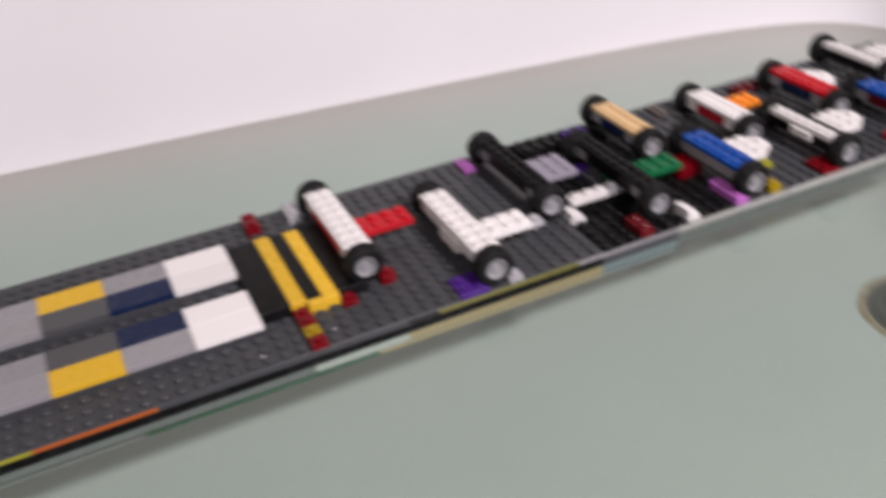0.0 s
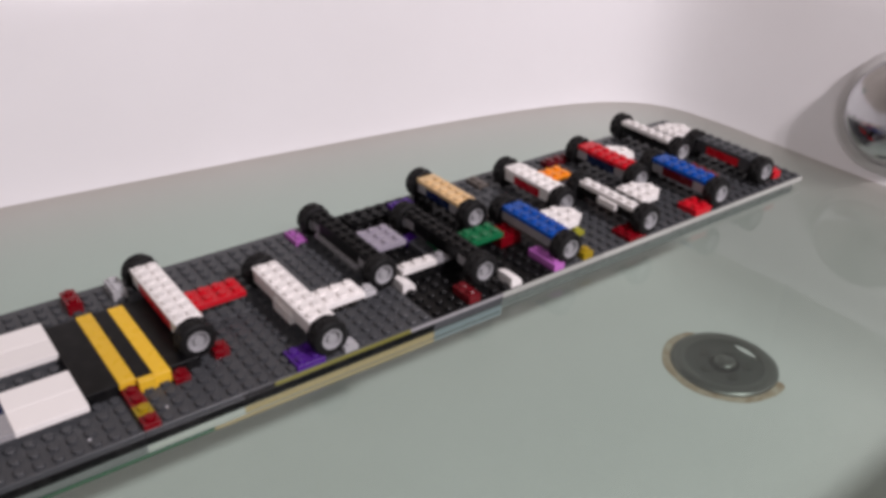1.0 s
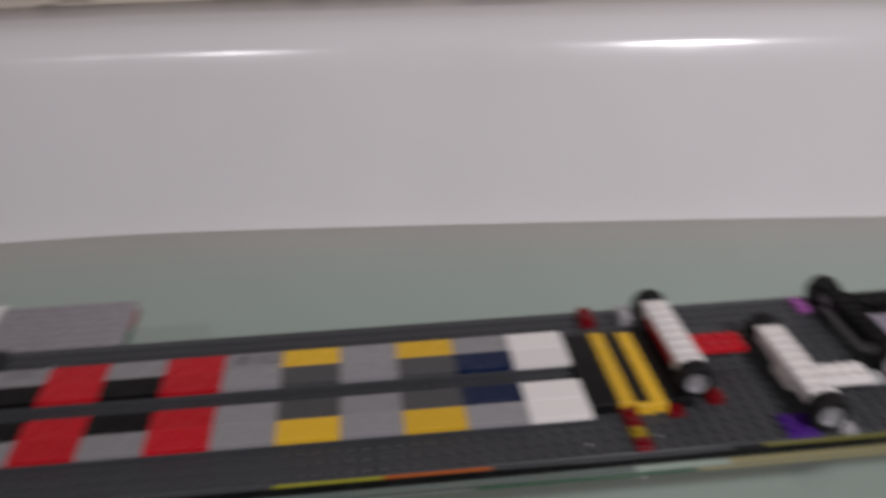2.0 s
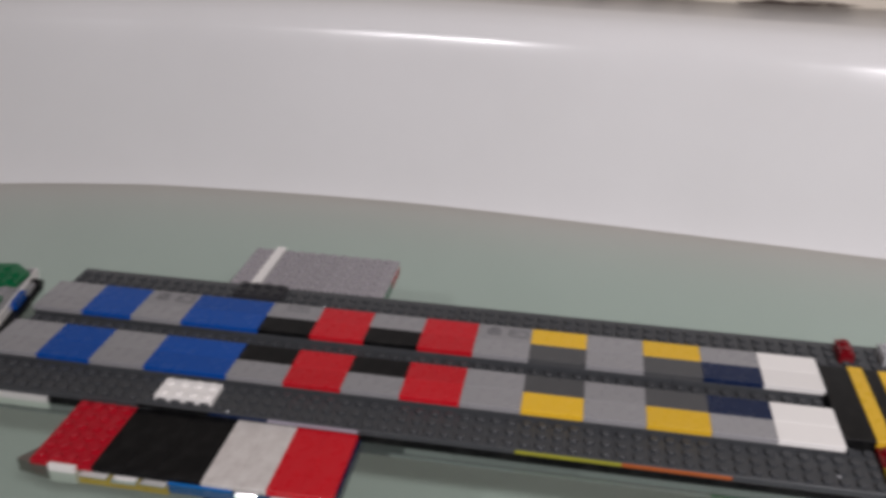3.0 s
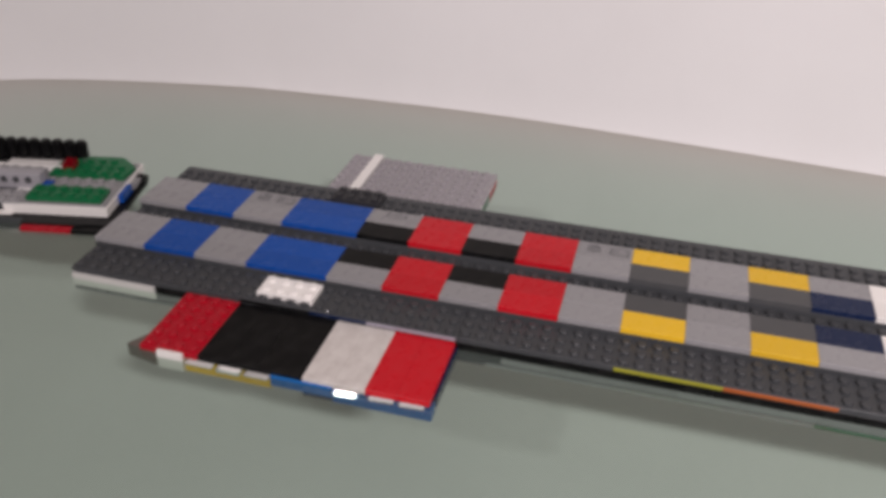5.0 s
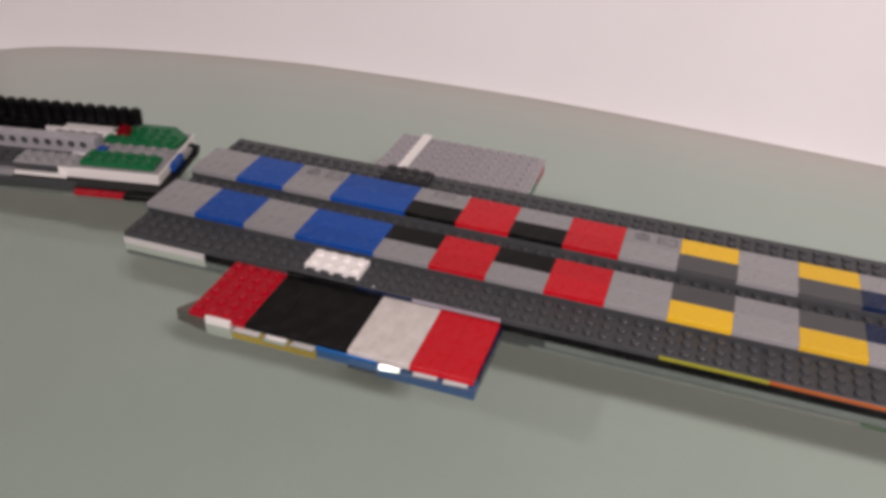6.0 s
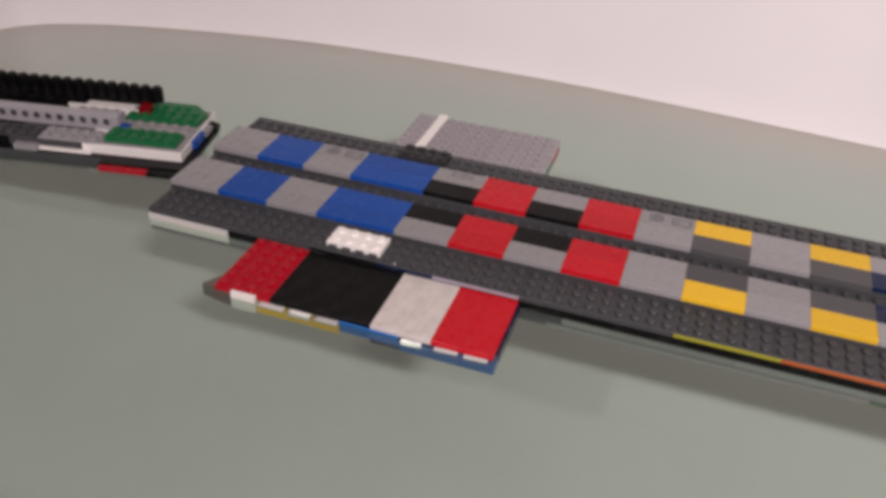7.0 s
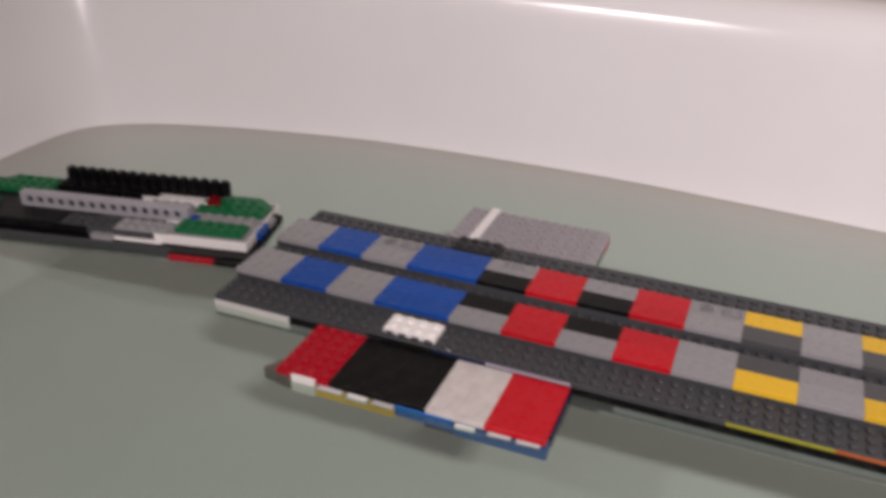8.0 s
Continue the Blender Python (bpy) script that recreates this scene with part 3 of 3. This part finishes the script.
# black section
slope(ship, 80, 0.8, DECK, 1.1, 1.4, 0.0064, WHITE, "+x", "small white sloped piece")
brick(ship, "plate", 80.6, 1.7, DECK + 0.0064, 3, 1, P, WHITE)
brick(ship, "plate", 83.6, 1.7, DECK + 0.0064, 3, 1, P, GREY)
brick(ship, "brick", 80.6, 1.7, DECK, 6, 1, 0.0064, BLACK, False)
brick(ship, "plate", 84, 6, DECK, 1, 1, 0.005, PURPLE)
brick(ship, "plate", 84, 4, DECK, 2, 2, 0.005, DARK)
brick(ship, "plate", 85, 3, DECK, 2, 2, 0.0064, GREEN)
slope(ship, 86.9, -2.9, DECK, 1.0, 1.6, 0.0064, WHITE, "+x", "small white sloped piece")
brick(ship, "plate", 83, -3, DECK, 1, 2, 0.005, DARKRED)
brick(ship, "plate", 82, 11, DECK, 6, 2, P, BLACK)
brick(ship, "plate", 86, 11, DECK + P, 2, 1, P, PURPLE)
brick(ship, "clear_brick", 90, 2, DECK, 2, 2, 0.0064, CLEAR_RED)
brick(ship, "plate", 91, -3, DECK, 1, 3, 0.0048, MAGENTA)
brick(ship, "clear_brick", 94, -3, DECK, 1, 1, 0.0048, CLEAR_YELLOW)
brick(ship, "plate", 95, 11, DECK, 1, 2, P, UMBER)
brick(ship, "plate", 96, 0, DECK, 1, 1, P, LIME)
brick(ship, "clear_brick", 99, -3, DECK, 2, 2, P, CLEAR_RED)
brick(ship, "plate", 103, 11, DECK, 3, 1, 0.0048, DARKRED)
brick(ship, "plate", 107, -3, DECK, 2, 2, 0.0046, RED)
brick(ship, "plate", 108, 11, DECK, 3, 2, P, DARK)
brick(ship, "plate", 113, 1, DECK, 2, 3, P, BROWN)

# hull courses along the near and far sides, then the bow and the stern
NEAR2 = [(0, 6.5, GREY), (6.5, 10, BLACK), (10, 14, DARK), (14, 20, BLACK), (20, 28, BLACK), (28, 36, BLACK), (36, 44, BLACK), (44, 52, BLACK), (52, 60, BLACK),
         (60, 66, BLACK), (66, 74, BLACK), (74, 80, BLACK), (80, 86, DARK), (86, 94, GREY), (94, 102, GREY), (102, 110, GREY), (110, 115, GREY), (115, 122, GREY)]
NEAR3 = [(0, 8, GREY), (8, 16, GREY), (16, 24, DARK), (24, 31, DARK), (31, 34, GREY), (34, 42, GREY), (42, 50, GREY), (50, 60, GREY), (60, 66, WHITE),
         (66, 73, TAN), (73, 80, TAN), (80, 86, PALEBLUE), (86, 94, GREY), (94, 102, GREY), (102, 112, GREY), (112, 122, GREY)]
NEAR4 = [(0, 16, DARK), (16, 32, DARK), (32, 46, DARK), (46, 55, DARK), (55, 64, DARK), (64, 80, GREY), (80, 86, DARK)]
NEAR5 = [(0, 16, GREY), (16, 30, DARK), (30, 50, GREY), (50, 55, GREEN), (55, 64, GREEN), (64, 80, TAN), (80, 86, PALEBLUE), (86, 106, GREY), (106, 122, GREY)]
for course, top, high in ((NEAR2, DECK - P, 0.0052), (NEAR3, DECK - P - 0.0052, 0.0038), (NEAR4, DECK - P - 0.009, 0.0008), (NEAR5, DECK - P - 0.0098, 0.002)):
    for a, b, mat in course:
        inset = 0.0 if a < 86 else 0.6
        brick(ship, "brick", a, -3 + inset, top - high, b - a, 2, high, mat, False)
        far = {"tan_plastic": GREY, "green_plastic": DARK}.get(mat.name, mat)
        brick(ship, "brick", a, 11.5, top - high, b - a, 2, high, far, False)
for a, b, mat in ((86, 96, HULLGREY), (96, 104, HULLGREY), (104, 112, HULLGREY), (112, 122, HULLGREY)):
    bm = bmesh.new()
    box(bm, 0, (b - a) * S - 0.0002, 0, 0.001, 0, P * 1.05, 0.00015)
    strip = part("edging_strip", bm, mat, ship)
    strip.location = (a * S, -3 * S - 0.001, DECK - P - 0.0002)
for y in (-1, 3, 7):
    for x, mat in ((0, BLACK), (120, GREY)):
        brick(ship, "brick", x, y, DECK - P - 0.0074, 2, 4, 0.0074, mat, False)
for x in range(2, 120, 12):
    n = min(12, 120 - x)
    brick(ship, "base_plate", x, -1, DECK - P - 0.0082, n, 6, P, DARK, False)
    brick(ship, "base_plate", x, 5, DECK - P - 0.0082, n, 6, P, DARK, False)
bm = bmesh.new()
box(bm, 0, 6.5 * S, 0, 0.0009, 0, P * 1.25, 0.00015)
strip = part("edging_strip", bm, CHALK, ship, "pale grey strip along the bow")
strip.location = (0, -3 * S - 0.0009, DECK - P * 2.25)

bm = bmesh.new()
box(bm, 0, 6.5 * S, 0, 0.0008, 0, 0.0042, 0.00015)
strip = part("edging_strip", bm, WHITE, ship, "white strip below the water line")
strip.location = (0.05 * S, -3 * S - 0.0008, DECK - P * 2.25 - 0.0043)

# side platform with red, black and white tops
TOP = -3 * P
brick(ship, "plate", 9, -9, TOP, 4, 6, P, DEEPRED, True, "red studded plate")
for x, n in ((13, 2), (15, 2), (17, 3)):
    brick(ship, "tile", x, -9, TOP, n, 6, P, BLACK, False)
for x in (20, 22):
    brick(ship, "tile", x, -9, TOP, 2, 6, P, SCUFFED, False, "scuffed white tile")
for x in (24, 26):
    brick(ship, "tile", x, -9, TOP, 2, 6, P, RED, False)
FRONT = TOP - P
bm = bmesh.new()
prism(bm, [(0, 0.5 * S), (2.5 * S, 0), (2.5 * S, 2 * S), (0.9 * S, 2 * S)], 0, 0.0074)
ob = part("corner_piece", bm, UMBER, ship, "brown grey corner piece")
ob.location = (7.85 * S, -9.15 * S, FRONT - 0.0044)
brick(ship, "brick", 10.3, -9.25, FRONT - 0.0042, 1.75, 1, 0.0104, WHITE, False, "white front piece")
for a, b, z, high, mat in ((12.1, 14.25, -0.0042, 0.0058, YELLOW), (14.25, 16.1, -0.0042, 0.0052, YELLOW), (16.1, 17.9, -0.0044, 0.0060, YELLOW),
                           (17.9, 21.9, -0.0026, 0.0064, AZURE), (20.0, 22.0, -0.0046, 0.0019, NAVY), (21.9, 24.2, -0.0050, 0.0054, AZURE), (24.2, 28.15, -0.0050, 0.0060, AZURE)):
    brick(ship, "brick", a, -9.08, FRONT + z, b - a, 1, high, mat, False)
for a, b, low in ((12.25, 14.1, 0.0017), (14.4, 15.95, 0.0006), (16.25, 17.85, 0.0017)):
    slope(ship, a, -9.32, FRONT + low, b - a, 0.6, 0.0031 - low, WHITE if a == 14.4 else CHALK)
facet(ship, 22.15, -9.12, FRONT + 0.0009, 1.3, 0.0015, 0.0020, CLEAR_POLISHED, 2.2, "glossy clear sloped piece")
for a in (24.3, 26.2):
    facet(ship, a, -9.12, FRONT + 0.0016, 1.5, 0.0011, 0.0015, CLEAR_POLISHED, 3.6)
for a, b, mat in ((8.7, 16, DARK), (16, 22, BLACK), (22, 28.2, NAVY)):
    brick(ship, "brick", a, -8, FRONT - P, b - a, 5, P * 2, mat, False)

# far platform with a white stripe
FAR = -3 * P
brick(ship, "plate", 12.35, 13, FAR, 2, 8, P, PALELILAC)
brick(ship, "plate", 14.35, 13, FAR, 0.75, 8, P, PALELILAC, False)
brick(ship, "tile", 14.25, 14.2, FAR + P, 0.8, 7.0, 0.002, WHITE, False, "long white tile")
brick(ship, "plate", 15.1, 13, FAR, 5, 8, P, PALELILAC)
brick(ship, "plate", 20.1, 13, FAR, 5.4, 8, P, PALELILAC)
for y, mat in ((13, LIME), (15, GREEN), (18, RED)):
    brick(ship, "brick", 22, y, FAR - 0.0064, 3.52, 2 if y == 13 else 2.8, 0.0064, mat, False)
brick(ship, "brick", 12.4, 13, FAR - 0.0064, 9.6, 8, 0.0064, GREY, False)

# ---------------------------------------------------------------- toy vehicles on the deck
TYRE_R, TYRE_W = 0.0102, 0.0096


def tyre_mesh():
    bm = bmesh.new()
    w = TYRE_W / 2
    prof = [(0.0058, -w), (0.0084, -w), (0.0095, -w * 0.86), (TYRE_R, -w * 0.55), (TYRE_R, -0.0006), (TYRE_R, 0.0006), (TYRE_R, w * 0.55), (0.0095, w * 0.86), (0.0084, w), (0.0058, w)]
    lathe(bm, prof, 40, "y", lambda k, i: -0.0007 if (2 < k < 5 and i % 4 < 2) or (4 < k < 7 and i % 4 > 1) else 0.0)
    for f in [f for f in bm.faces if len(f.verts) > 4]:
        bm.faces.remove(f)
    return mesh_from(bm, "tyre", RUBBER)


def rim_mesh():
    bm = bmesh.new()
    w = TYRE_W / 2
    lathe(bm, [(0.0059, w - 0.001), (0.0059, -w + 0.0004), (0.0055, -w - 0.0002), (0.0047, -w + 0.0002), (0.0043, -w + 0.0022), (0.0022, -w + 0.0024), (0.0020, -w + 0.0008), (0.0, -w + 0.0008)], 28, "y")
    return mesh_from(bm, "rim", HUB)


TYRE, RIM = tyre_mesh(), rim_mesh()
RIDE = DECK + 0.0017     # the wheels stand on the studs


def wheel(parent, y, outward):
    t = new("wheel", TYRE)
    t.parent = parent
    t.matrix_basis = pose(0, y * S, RIDE + TYRE_R, 0, 0, 0 if outward < 0 else 180)
    tagged(t, "black rubber tyre with a grey rim")
    r = new("rim", RIM)
    r.parent = t


def wedge(parent, x, y, z, nx, ny, high, mat):
    """A plate with its two outer corners cut, studs on top."""
    bm = bmesh.new()
    a, b = nx * S, ny * S
    prism(bm, [(0, 0), (a * 0.62, 0), (a, b * 0.28), (a, b * 0.72), (a * 0.62, b), (0, b)], 0, high)
    bmesh.ops.bevel(bm, geom=list(bm.edges), offset=0.0002, segments=1, affect="EDGES")
    for i in range(int(nx)):
        for j in range(int(ny)):
            if i < nx - 1 or 0 < j < ny - 1 or ny < 3:
                stud(bm, (i + 0.5) * S, (j + 0.5) * S, high)
    ob = part("tail_plate", bm, mat, parent)
    ob.location = (x * S, y * S, z)


def vehicle(label, x, y, length, top, lower, rails=False, top_z=0.0160, skirt=None, wide=1.0):
    """A two-wheeled toy: a cross body on the axle. x is the axle's stud, y the outer face of the near wheel."""
    v = thing("toy_vehicle", label, "toy vehicle", "toy vehicles on the ship's deck")
    v.location = (x * S, y * S, 0)
    w = TYRE_W / S
    y0 = w + 0.12
    if rails:
        for dx in (-0.9, 0.04):
            brick(v, "rail", dx, y0 - 0.1, top_z - P, 0.86, length, P, top, False)
            brick(v, "studded_strip", dx - 0.07, y0, top_z - 0.0008, 1, int(length), 0.0005, top)
    elif rails is None:
        brick(v, "top_plate", -0.9, y0, top_z - P, 1, length, P, top)
        brick(v, "top_plate", 0.1, y0 + 1, top_z - 2 * P, 1, length - 2, P, lower)
    else:
        brick(v, "top_plate", -0.86, y0, top_z - P, 1.72, length, P, top, False)
        for k in (-0.93, -0.07):
            brick(v, "studded_strip", k, y0, top_z - 0.0009, 1, int(length), 0.0006, top)
    edges = [0, 1.2, length - 1.2, length]
    for k, mat in enumerate((skirt or lower, lower, skirt or lower)):
        a, b = edges[k], edges[k + 1]
        brick(v, "brick", -0.8, y0 + a, top_z - P - 0.0064, 1.6, b - a, 0.0064, mat, False)
    brick(v, "axle_block", -0.5, y0 + 0.3, RIDE + TYRE_R - 0.0035, 1.0, length - 0.6, 0.005, BLACK, False)
    for piece in v.children:
        piece.location.x *= wide
        piece.scale.x = wide
    wheel(v, w / 2, -1)
    wheel(v, y0 + length + 0.12 + w / 2, 1)
    return v, y0


v, b = vehicle("white topped toy vehicle with a red tail plate", 65.2, 1.4, 8, WHITE, RED, skirt=WHITE)
brick(v, "tail_plate", 0.9, b + 2.3, 0.0064, 4, 2, P, RED, True, "red tail plate")
brick(v, "tail_support", 0.9, b + 2.9, 0.0, 1, 1, 0.0064, RED, False)
v, b = vehicle("all white toy vehicle with a white tail plate", 72.1, -3.0, 8, WHITE, WHITE)
brick(v, "tail_plate", 0.9, b + 1.0, 0.0126, 3, 2, P, WHITE, True, "white tail plate")
brick(v, "clear_piece", 3.9, b + 1.2, 0.0106, 1, 1, P, CLEAR_WHITE)
brick(v, "belly_block", -1.0, b + 2.4, 0.0035, 1.9, 2.4, 0.0064, WHITE, False)
v, b = vehicle("black toy vehicle with a lilac grey tail plate", 79.0, 1.7, 8, BLACK, BLACK, True, skirt=GREY, wide=0.72)
brick(v, "tail_plate", 1.1, b + 1.9, 0.0062, 3, 3, P, LILAC, True, "lilac grey tail plate")
brick(v, "belly_bar", -0.9, b + 1, 0.0045, 0.3, 6, 0.0026, GREY, False)
v, b = vehicle("black toy vehicle with a green tail plate", 85.2, -1.9, 8, BLACK, BLACK, True, skirt=GREY, wide=0.72)
brick(v, "tail_plate", 2.0, b + 2.6, 0.0044, 3, 2, P, GREEN, True, "green tail plate")
brick(v, "tail_support", 0.9, b + 3, 0.0012, 2, 1, P, BLACK, False)
v, b = vehicle("tan topped toy vehicle with a navy blue underside", 89.8, 5.0, 5.6, TAN, NAVY, skirt=GREY)
v, b = vehicle("blue topped toy vehicle with a white wedge tail", 92.5, -3.0, 5.8, BLUE, GREY, True, skirt=GREY)
wedge(v, 0.9, b + 0.8, 0.0105, 3, 3, P, WHITE)
v, b = vehicle("white topped toy vehicle with an orange tail plate", 97.5, 2.8, 5.6, WHITE, DEEPRED, skirt=WHITE)
brick(v, "tail_plate", 1.4, b + 2.6, 0.0060, 3, 2, P, ORANGE, True, "orange tail plate")
v, b = vehicle("white and black toy vehicle with a white wedge tail", 101.0, -3.2, 6, WHITE, BLACK, rails=None, top_z=0.0155)
brick(v, "belly_block", -1.1, b + 1.6, 0.0078, 1.0, 2, 0.0045, WHITE, False)
wedge(v, 1.0, b + 0.6, 0.0110, 3, 3, P, WHITE)
v, b = vehicle("red topped toy vehicle with a navy blue underside", 106.2, 2.6, 5.8, RED, NAVY, skirt=GREY)
wedge(v, 0.9, b + 1.6, 0.0105, 2, 3, P, WHITE)
v, b = vehicle("blue topped toy vehicle with a dark red underside", 109.8, -3.2, 5.8, BLUE, DARKRED, skirt=GREY)
v, b = vehicle("white toy vehicle with a white wing plate", 114.1, 4.6, 5.8, WHITE, BLACK, rails=None)
wedge(v, 0.9, b + 0.4, 0.0112, 3, 3, P, WHITE)
v, b = vehicle("dark grey toy vehicle with red rear clips", 116.9, -2.5, 6, DARK, RED, skirt=DARK)
brick(v, "rear_clip", 1.35, 0.0, 0.0002, 1, 1, 0.0048, RED, True, "red clip")
brick(v, "rear_clip", 1.35, b + 0.9, 0.0062, 1, 1, P, RED, True, "red clip")
brick(v, "tail_beam", 0.7, b + 0.2, 0.0026, 1, 3, P, DARK, False)

# ---------------------------------------------------------------- the second toy boat
# its own axes: u = 0 at the end next to the ship, w = 0 at the near green plate; it lies a little askew
boat = thing("toy_boat", "small toy brick boat with green plates, afloat", "toy boat")
boat.matrix_basis = pose(-2.5 * S, 4.7 * S, 0, 0, 0, 11.5)
BASE = -0.0062
for a, b, w, mat in ((-29, -20, -1.1, DARK), (-20, -15.5, -1.1, DARK), (-15.5, -5.8, -1.1, DARK), (-5.8, -1.8, -2.2, DEEPRED), (-1.8, 0.6, -2.3, BLACK)):
    brick(boat, "brick", a, w, BASE - 0.0047, b - a, 0.9, 0.0032, mat, False)
brick(boat, "base_plate", -15, -1.0, BASE - P - 0.0004, 9.2, 7.4, P, BLACK, False)
brick(boat, "base_plate", -5.8, -1.6, BASE - P - 0.0004, 7.0, 8, P, BLACK, False)
brick(boat, "base_plate", -29, -1.0, BASE - P - 0.0004, 14, 7.4, P, BLACK, False)
brick(boat, "hull_block", -28, -1.0, BASE - 0.0096, 28.4, 7.5, 0.0064, DARK, False)
for a, b, mat in ((-28, -17.5, DARK), (-17.5, -15, DARK), (-15, -6, DARK), (-6, -1.2, BLACK)):
    brick(boat, "edge_plate", a, -1.75 if a == -6 else -1.15, BASE - 0.0018, b - a, 0.75, 0.0012, mat, False)
brick(boat, "body_block", -7.8, -0.45, BASE, 8.3, 8, 0.0064, WHITE, False, "white middle layer")
brick(boat, "body_block", -14, -0.45, BASE, 6.2, 8, 0.0064, DARK, False)
brick(boat, "body_block", -28, -0.45, BASE, 14, 8, 0.0064, BLACK, False)
brick(boat, "side_strip", -11.4, -0.8, BASE, 4.4, 0.35, 0.0020, WHITE, False)
brick(boat, "side_block", -13.4, -1.0, BASE - 0.0008, 2.0, 0.6, 0.0042, GREY, False)
brick(boat, "small_block", -5.9, 2.2, BASE + 0.0072, 0.8, 0.9, 0.0024, BLUE, False)
brick(boat, "end_block", 0.5, 1.8, BASE + 0.0006, 0.4, 2, 0.0058, BLUE, False, "blue end piece")
brick(boat, "end_block", 0.5, 4.0, BASE + 0.001, 0.5, 1.6, 0.003, GREY, False)
brick(boat, "end_block", 0.3, 5.4, BASE - 0.001, 1.0, 1.0, 0.004, BLACK, True)
D0 = BASE + 0.0064
brick(boat, "deck_plate", -6.6, -0.3, D0, 7.0, 7.6, 0.0008, GREY, False)
for i in range(6):
    brick(boat, "stud_plate", -6 + i, 2.05, D0 + 0.0008, 1, 1, 0.0006, GREY)
    brick(boat, "stud_plate", -6 + i, 3.0, D0 + 0.0008, 1, 1, 0.0006, GREY)
brick(boat, "green_plate", -6.1, 0, D0 + 0.0008, 6, 2, P, GREEN, True, "green studded plate")
bm = bmesh.new()
prism(bm, [(0, 0), (6.2 * S, 0), (6.5 * S, 2.0 * S), (5.0 * S, 3.5 * S), (0, 3.5 * S)], 0, P)
bmesh.ops.bevel(bm, geom=list(bm.edges), offset=0.0002, segments=1, affect="EDGES")
for i in range(6):
    for j in range(3):
        if i + j < 7:
            stud(bm, (i + 0.5) * S, (j + 0.5) * S, P)
ob = part("green_plate", bm, GREEN, boat, "green plate with a cut corner")
ob.location = (-6.0 * S, 4.0 * S, D0 + 0.0008)
brick(boat, "side_plate", -11.5, -0.4, D0, 5, 2, 0.0012, GREY, True)
brick(boat, "side_plate", -16.5, -0.4, D0 - 0.001, 5, 2, 0.0014, DARK, True)
brick(boat, "side_plate", -25, -0.4, D0 - 0.001, 8, 2, 0.0014, BLACK, False)
# beam with a row of holes
bm = bmesh.new()
box(bm, 0, 16 * S, 0, 0.0074, 0, 0.0088, 0.0003)
beam = part("beam", bm, PALEGREY, boat, "light grey beam with a row of round holes")
beam.location = (-21.8 * S, 2.2 * S, D0 + 0.0016)
for i in range(15):
    bm = bmesh.new()
    lathe(bm, [(0.0030, -0.0003), (0.0024, -0.0003), (0.0024, 0.0004)], 16, "y")
    for f in [f for f in bm.faces if len(f.verts) > 4]:
        bm.faces.remove(f)
    ring = part("hole_rim", bm, PALEGREY, beam)
    ring.location = ((i + 1) * S, 0.0, 0.0044)
    bm = bmesh.new()
    prism(bm, circle(0, 0, 0.0024, 14), 0, 0.0002)
    bore = part("hole", bm, DARK, beam)
    bore.matrix_basis = pose((i + 1) * S, 0.0, 0.0044, 90, 0, 0)
for i in range(16):
    brick(boat, "beam_stud", -21.8 + i, 2.2, D0 + 0.0102, 1, 0.9, 0.0003, PALEGREY)
brick(boat, "beam_foot", -21.8, 2.2, D0, 16, 0.9, 0.0016, PALEGREY, False)
# black bar of round pieces on a stepped support
brick(boat, "bar_support", -20, 5.2, D0, 10, 2, 0.0075, BLACK)
brick(boat, "bar_support", -11.5, 5.0, D0 + 0.0008, 6.5, 1, 0.0048, WHITE, False)
brick(boat, "bar_support", -10.5, 4.0, D0 + 0.0008, 4, 1, 0.0032, GREY, True)
brick(boat, "bar_support", -11.5, 6.0, D0, 7, 1.2, 0.0075, BLACK, False)
brick(boat, "clear_brick", -5.2, 4.8, D0 + 0.004, 1, 1, 0.0044, CLEAR_RED, True, "clear dark red piece")
round_bm = bmesh.new()
lathe(round_bm, [(0.0038, 0), (0.0040, 0.0003), (0.0040, 0.0088), (0.0038, 0.0094), (0.0029, 0.0097), (0.0027, 0.0108), (0.0, 0.0109)], 16)
ROUND = mesh_from(round_bm, "round_piece", BLACK)
for i in range(16):
    ob = new("round_piece", ROUND)
    ob.parent, ob.location = boat, ((-19.6 + i + 0.5) * S, 6.6 * S, D0 + 0.0075)
bm = bmesh.new()
prism(bm, [(0, 0), (7 * S, 0), (7 * S, 3 * S), (2.4 * S, 3 * S), (0, 1.4 * S)], 0, P)
for i in range(1, 7):
    for j in range(3):
        if i > 1 or j < 2:
            stud(bm, (i + 0.5) * S, (j + 0.45) * S, P)
ob = part("green_plate", bm, GREEN, boat, "green plate with a cut corner")
ob.location = (-27.5 * S, 4.6 * S, D0)
brick(boat, "green_plate", -28, 0.6, D0, 4, 2, P, GREEN)

# ---------------------------------------------------------------- water drops left on the deck
for x, y, r in ((21.5, 11.4, 0.0011), (22.6, 11.6, 0.0008), (57.3, -1.9, 0.001), (58.6, -2.3, 0.0008), (61.8, -1.6, 0.0009), (66.6, 0.6, 0.001), (19.2, -2.8, 0.0008)):
    bm = bmesh.new()
    lathe(bm, [(r * math.cos(k * math.pi / 10), r * 0.75 * math.sin(k * math.pi / 10)) for k in range(5)] + [(0.0, r * 0.75)], 14)
    drop = new("water_drop", mesh_from(bm, "water_drop", CLEAR_WHITE, True))
    drop.location = (x * S, y * S, DECK + 0.0001)
    tagged(drop, "small clear water drop on the ship's deck", "water drop", "water drops on the deck")
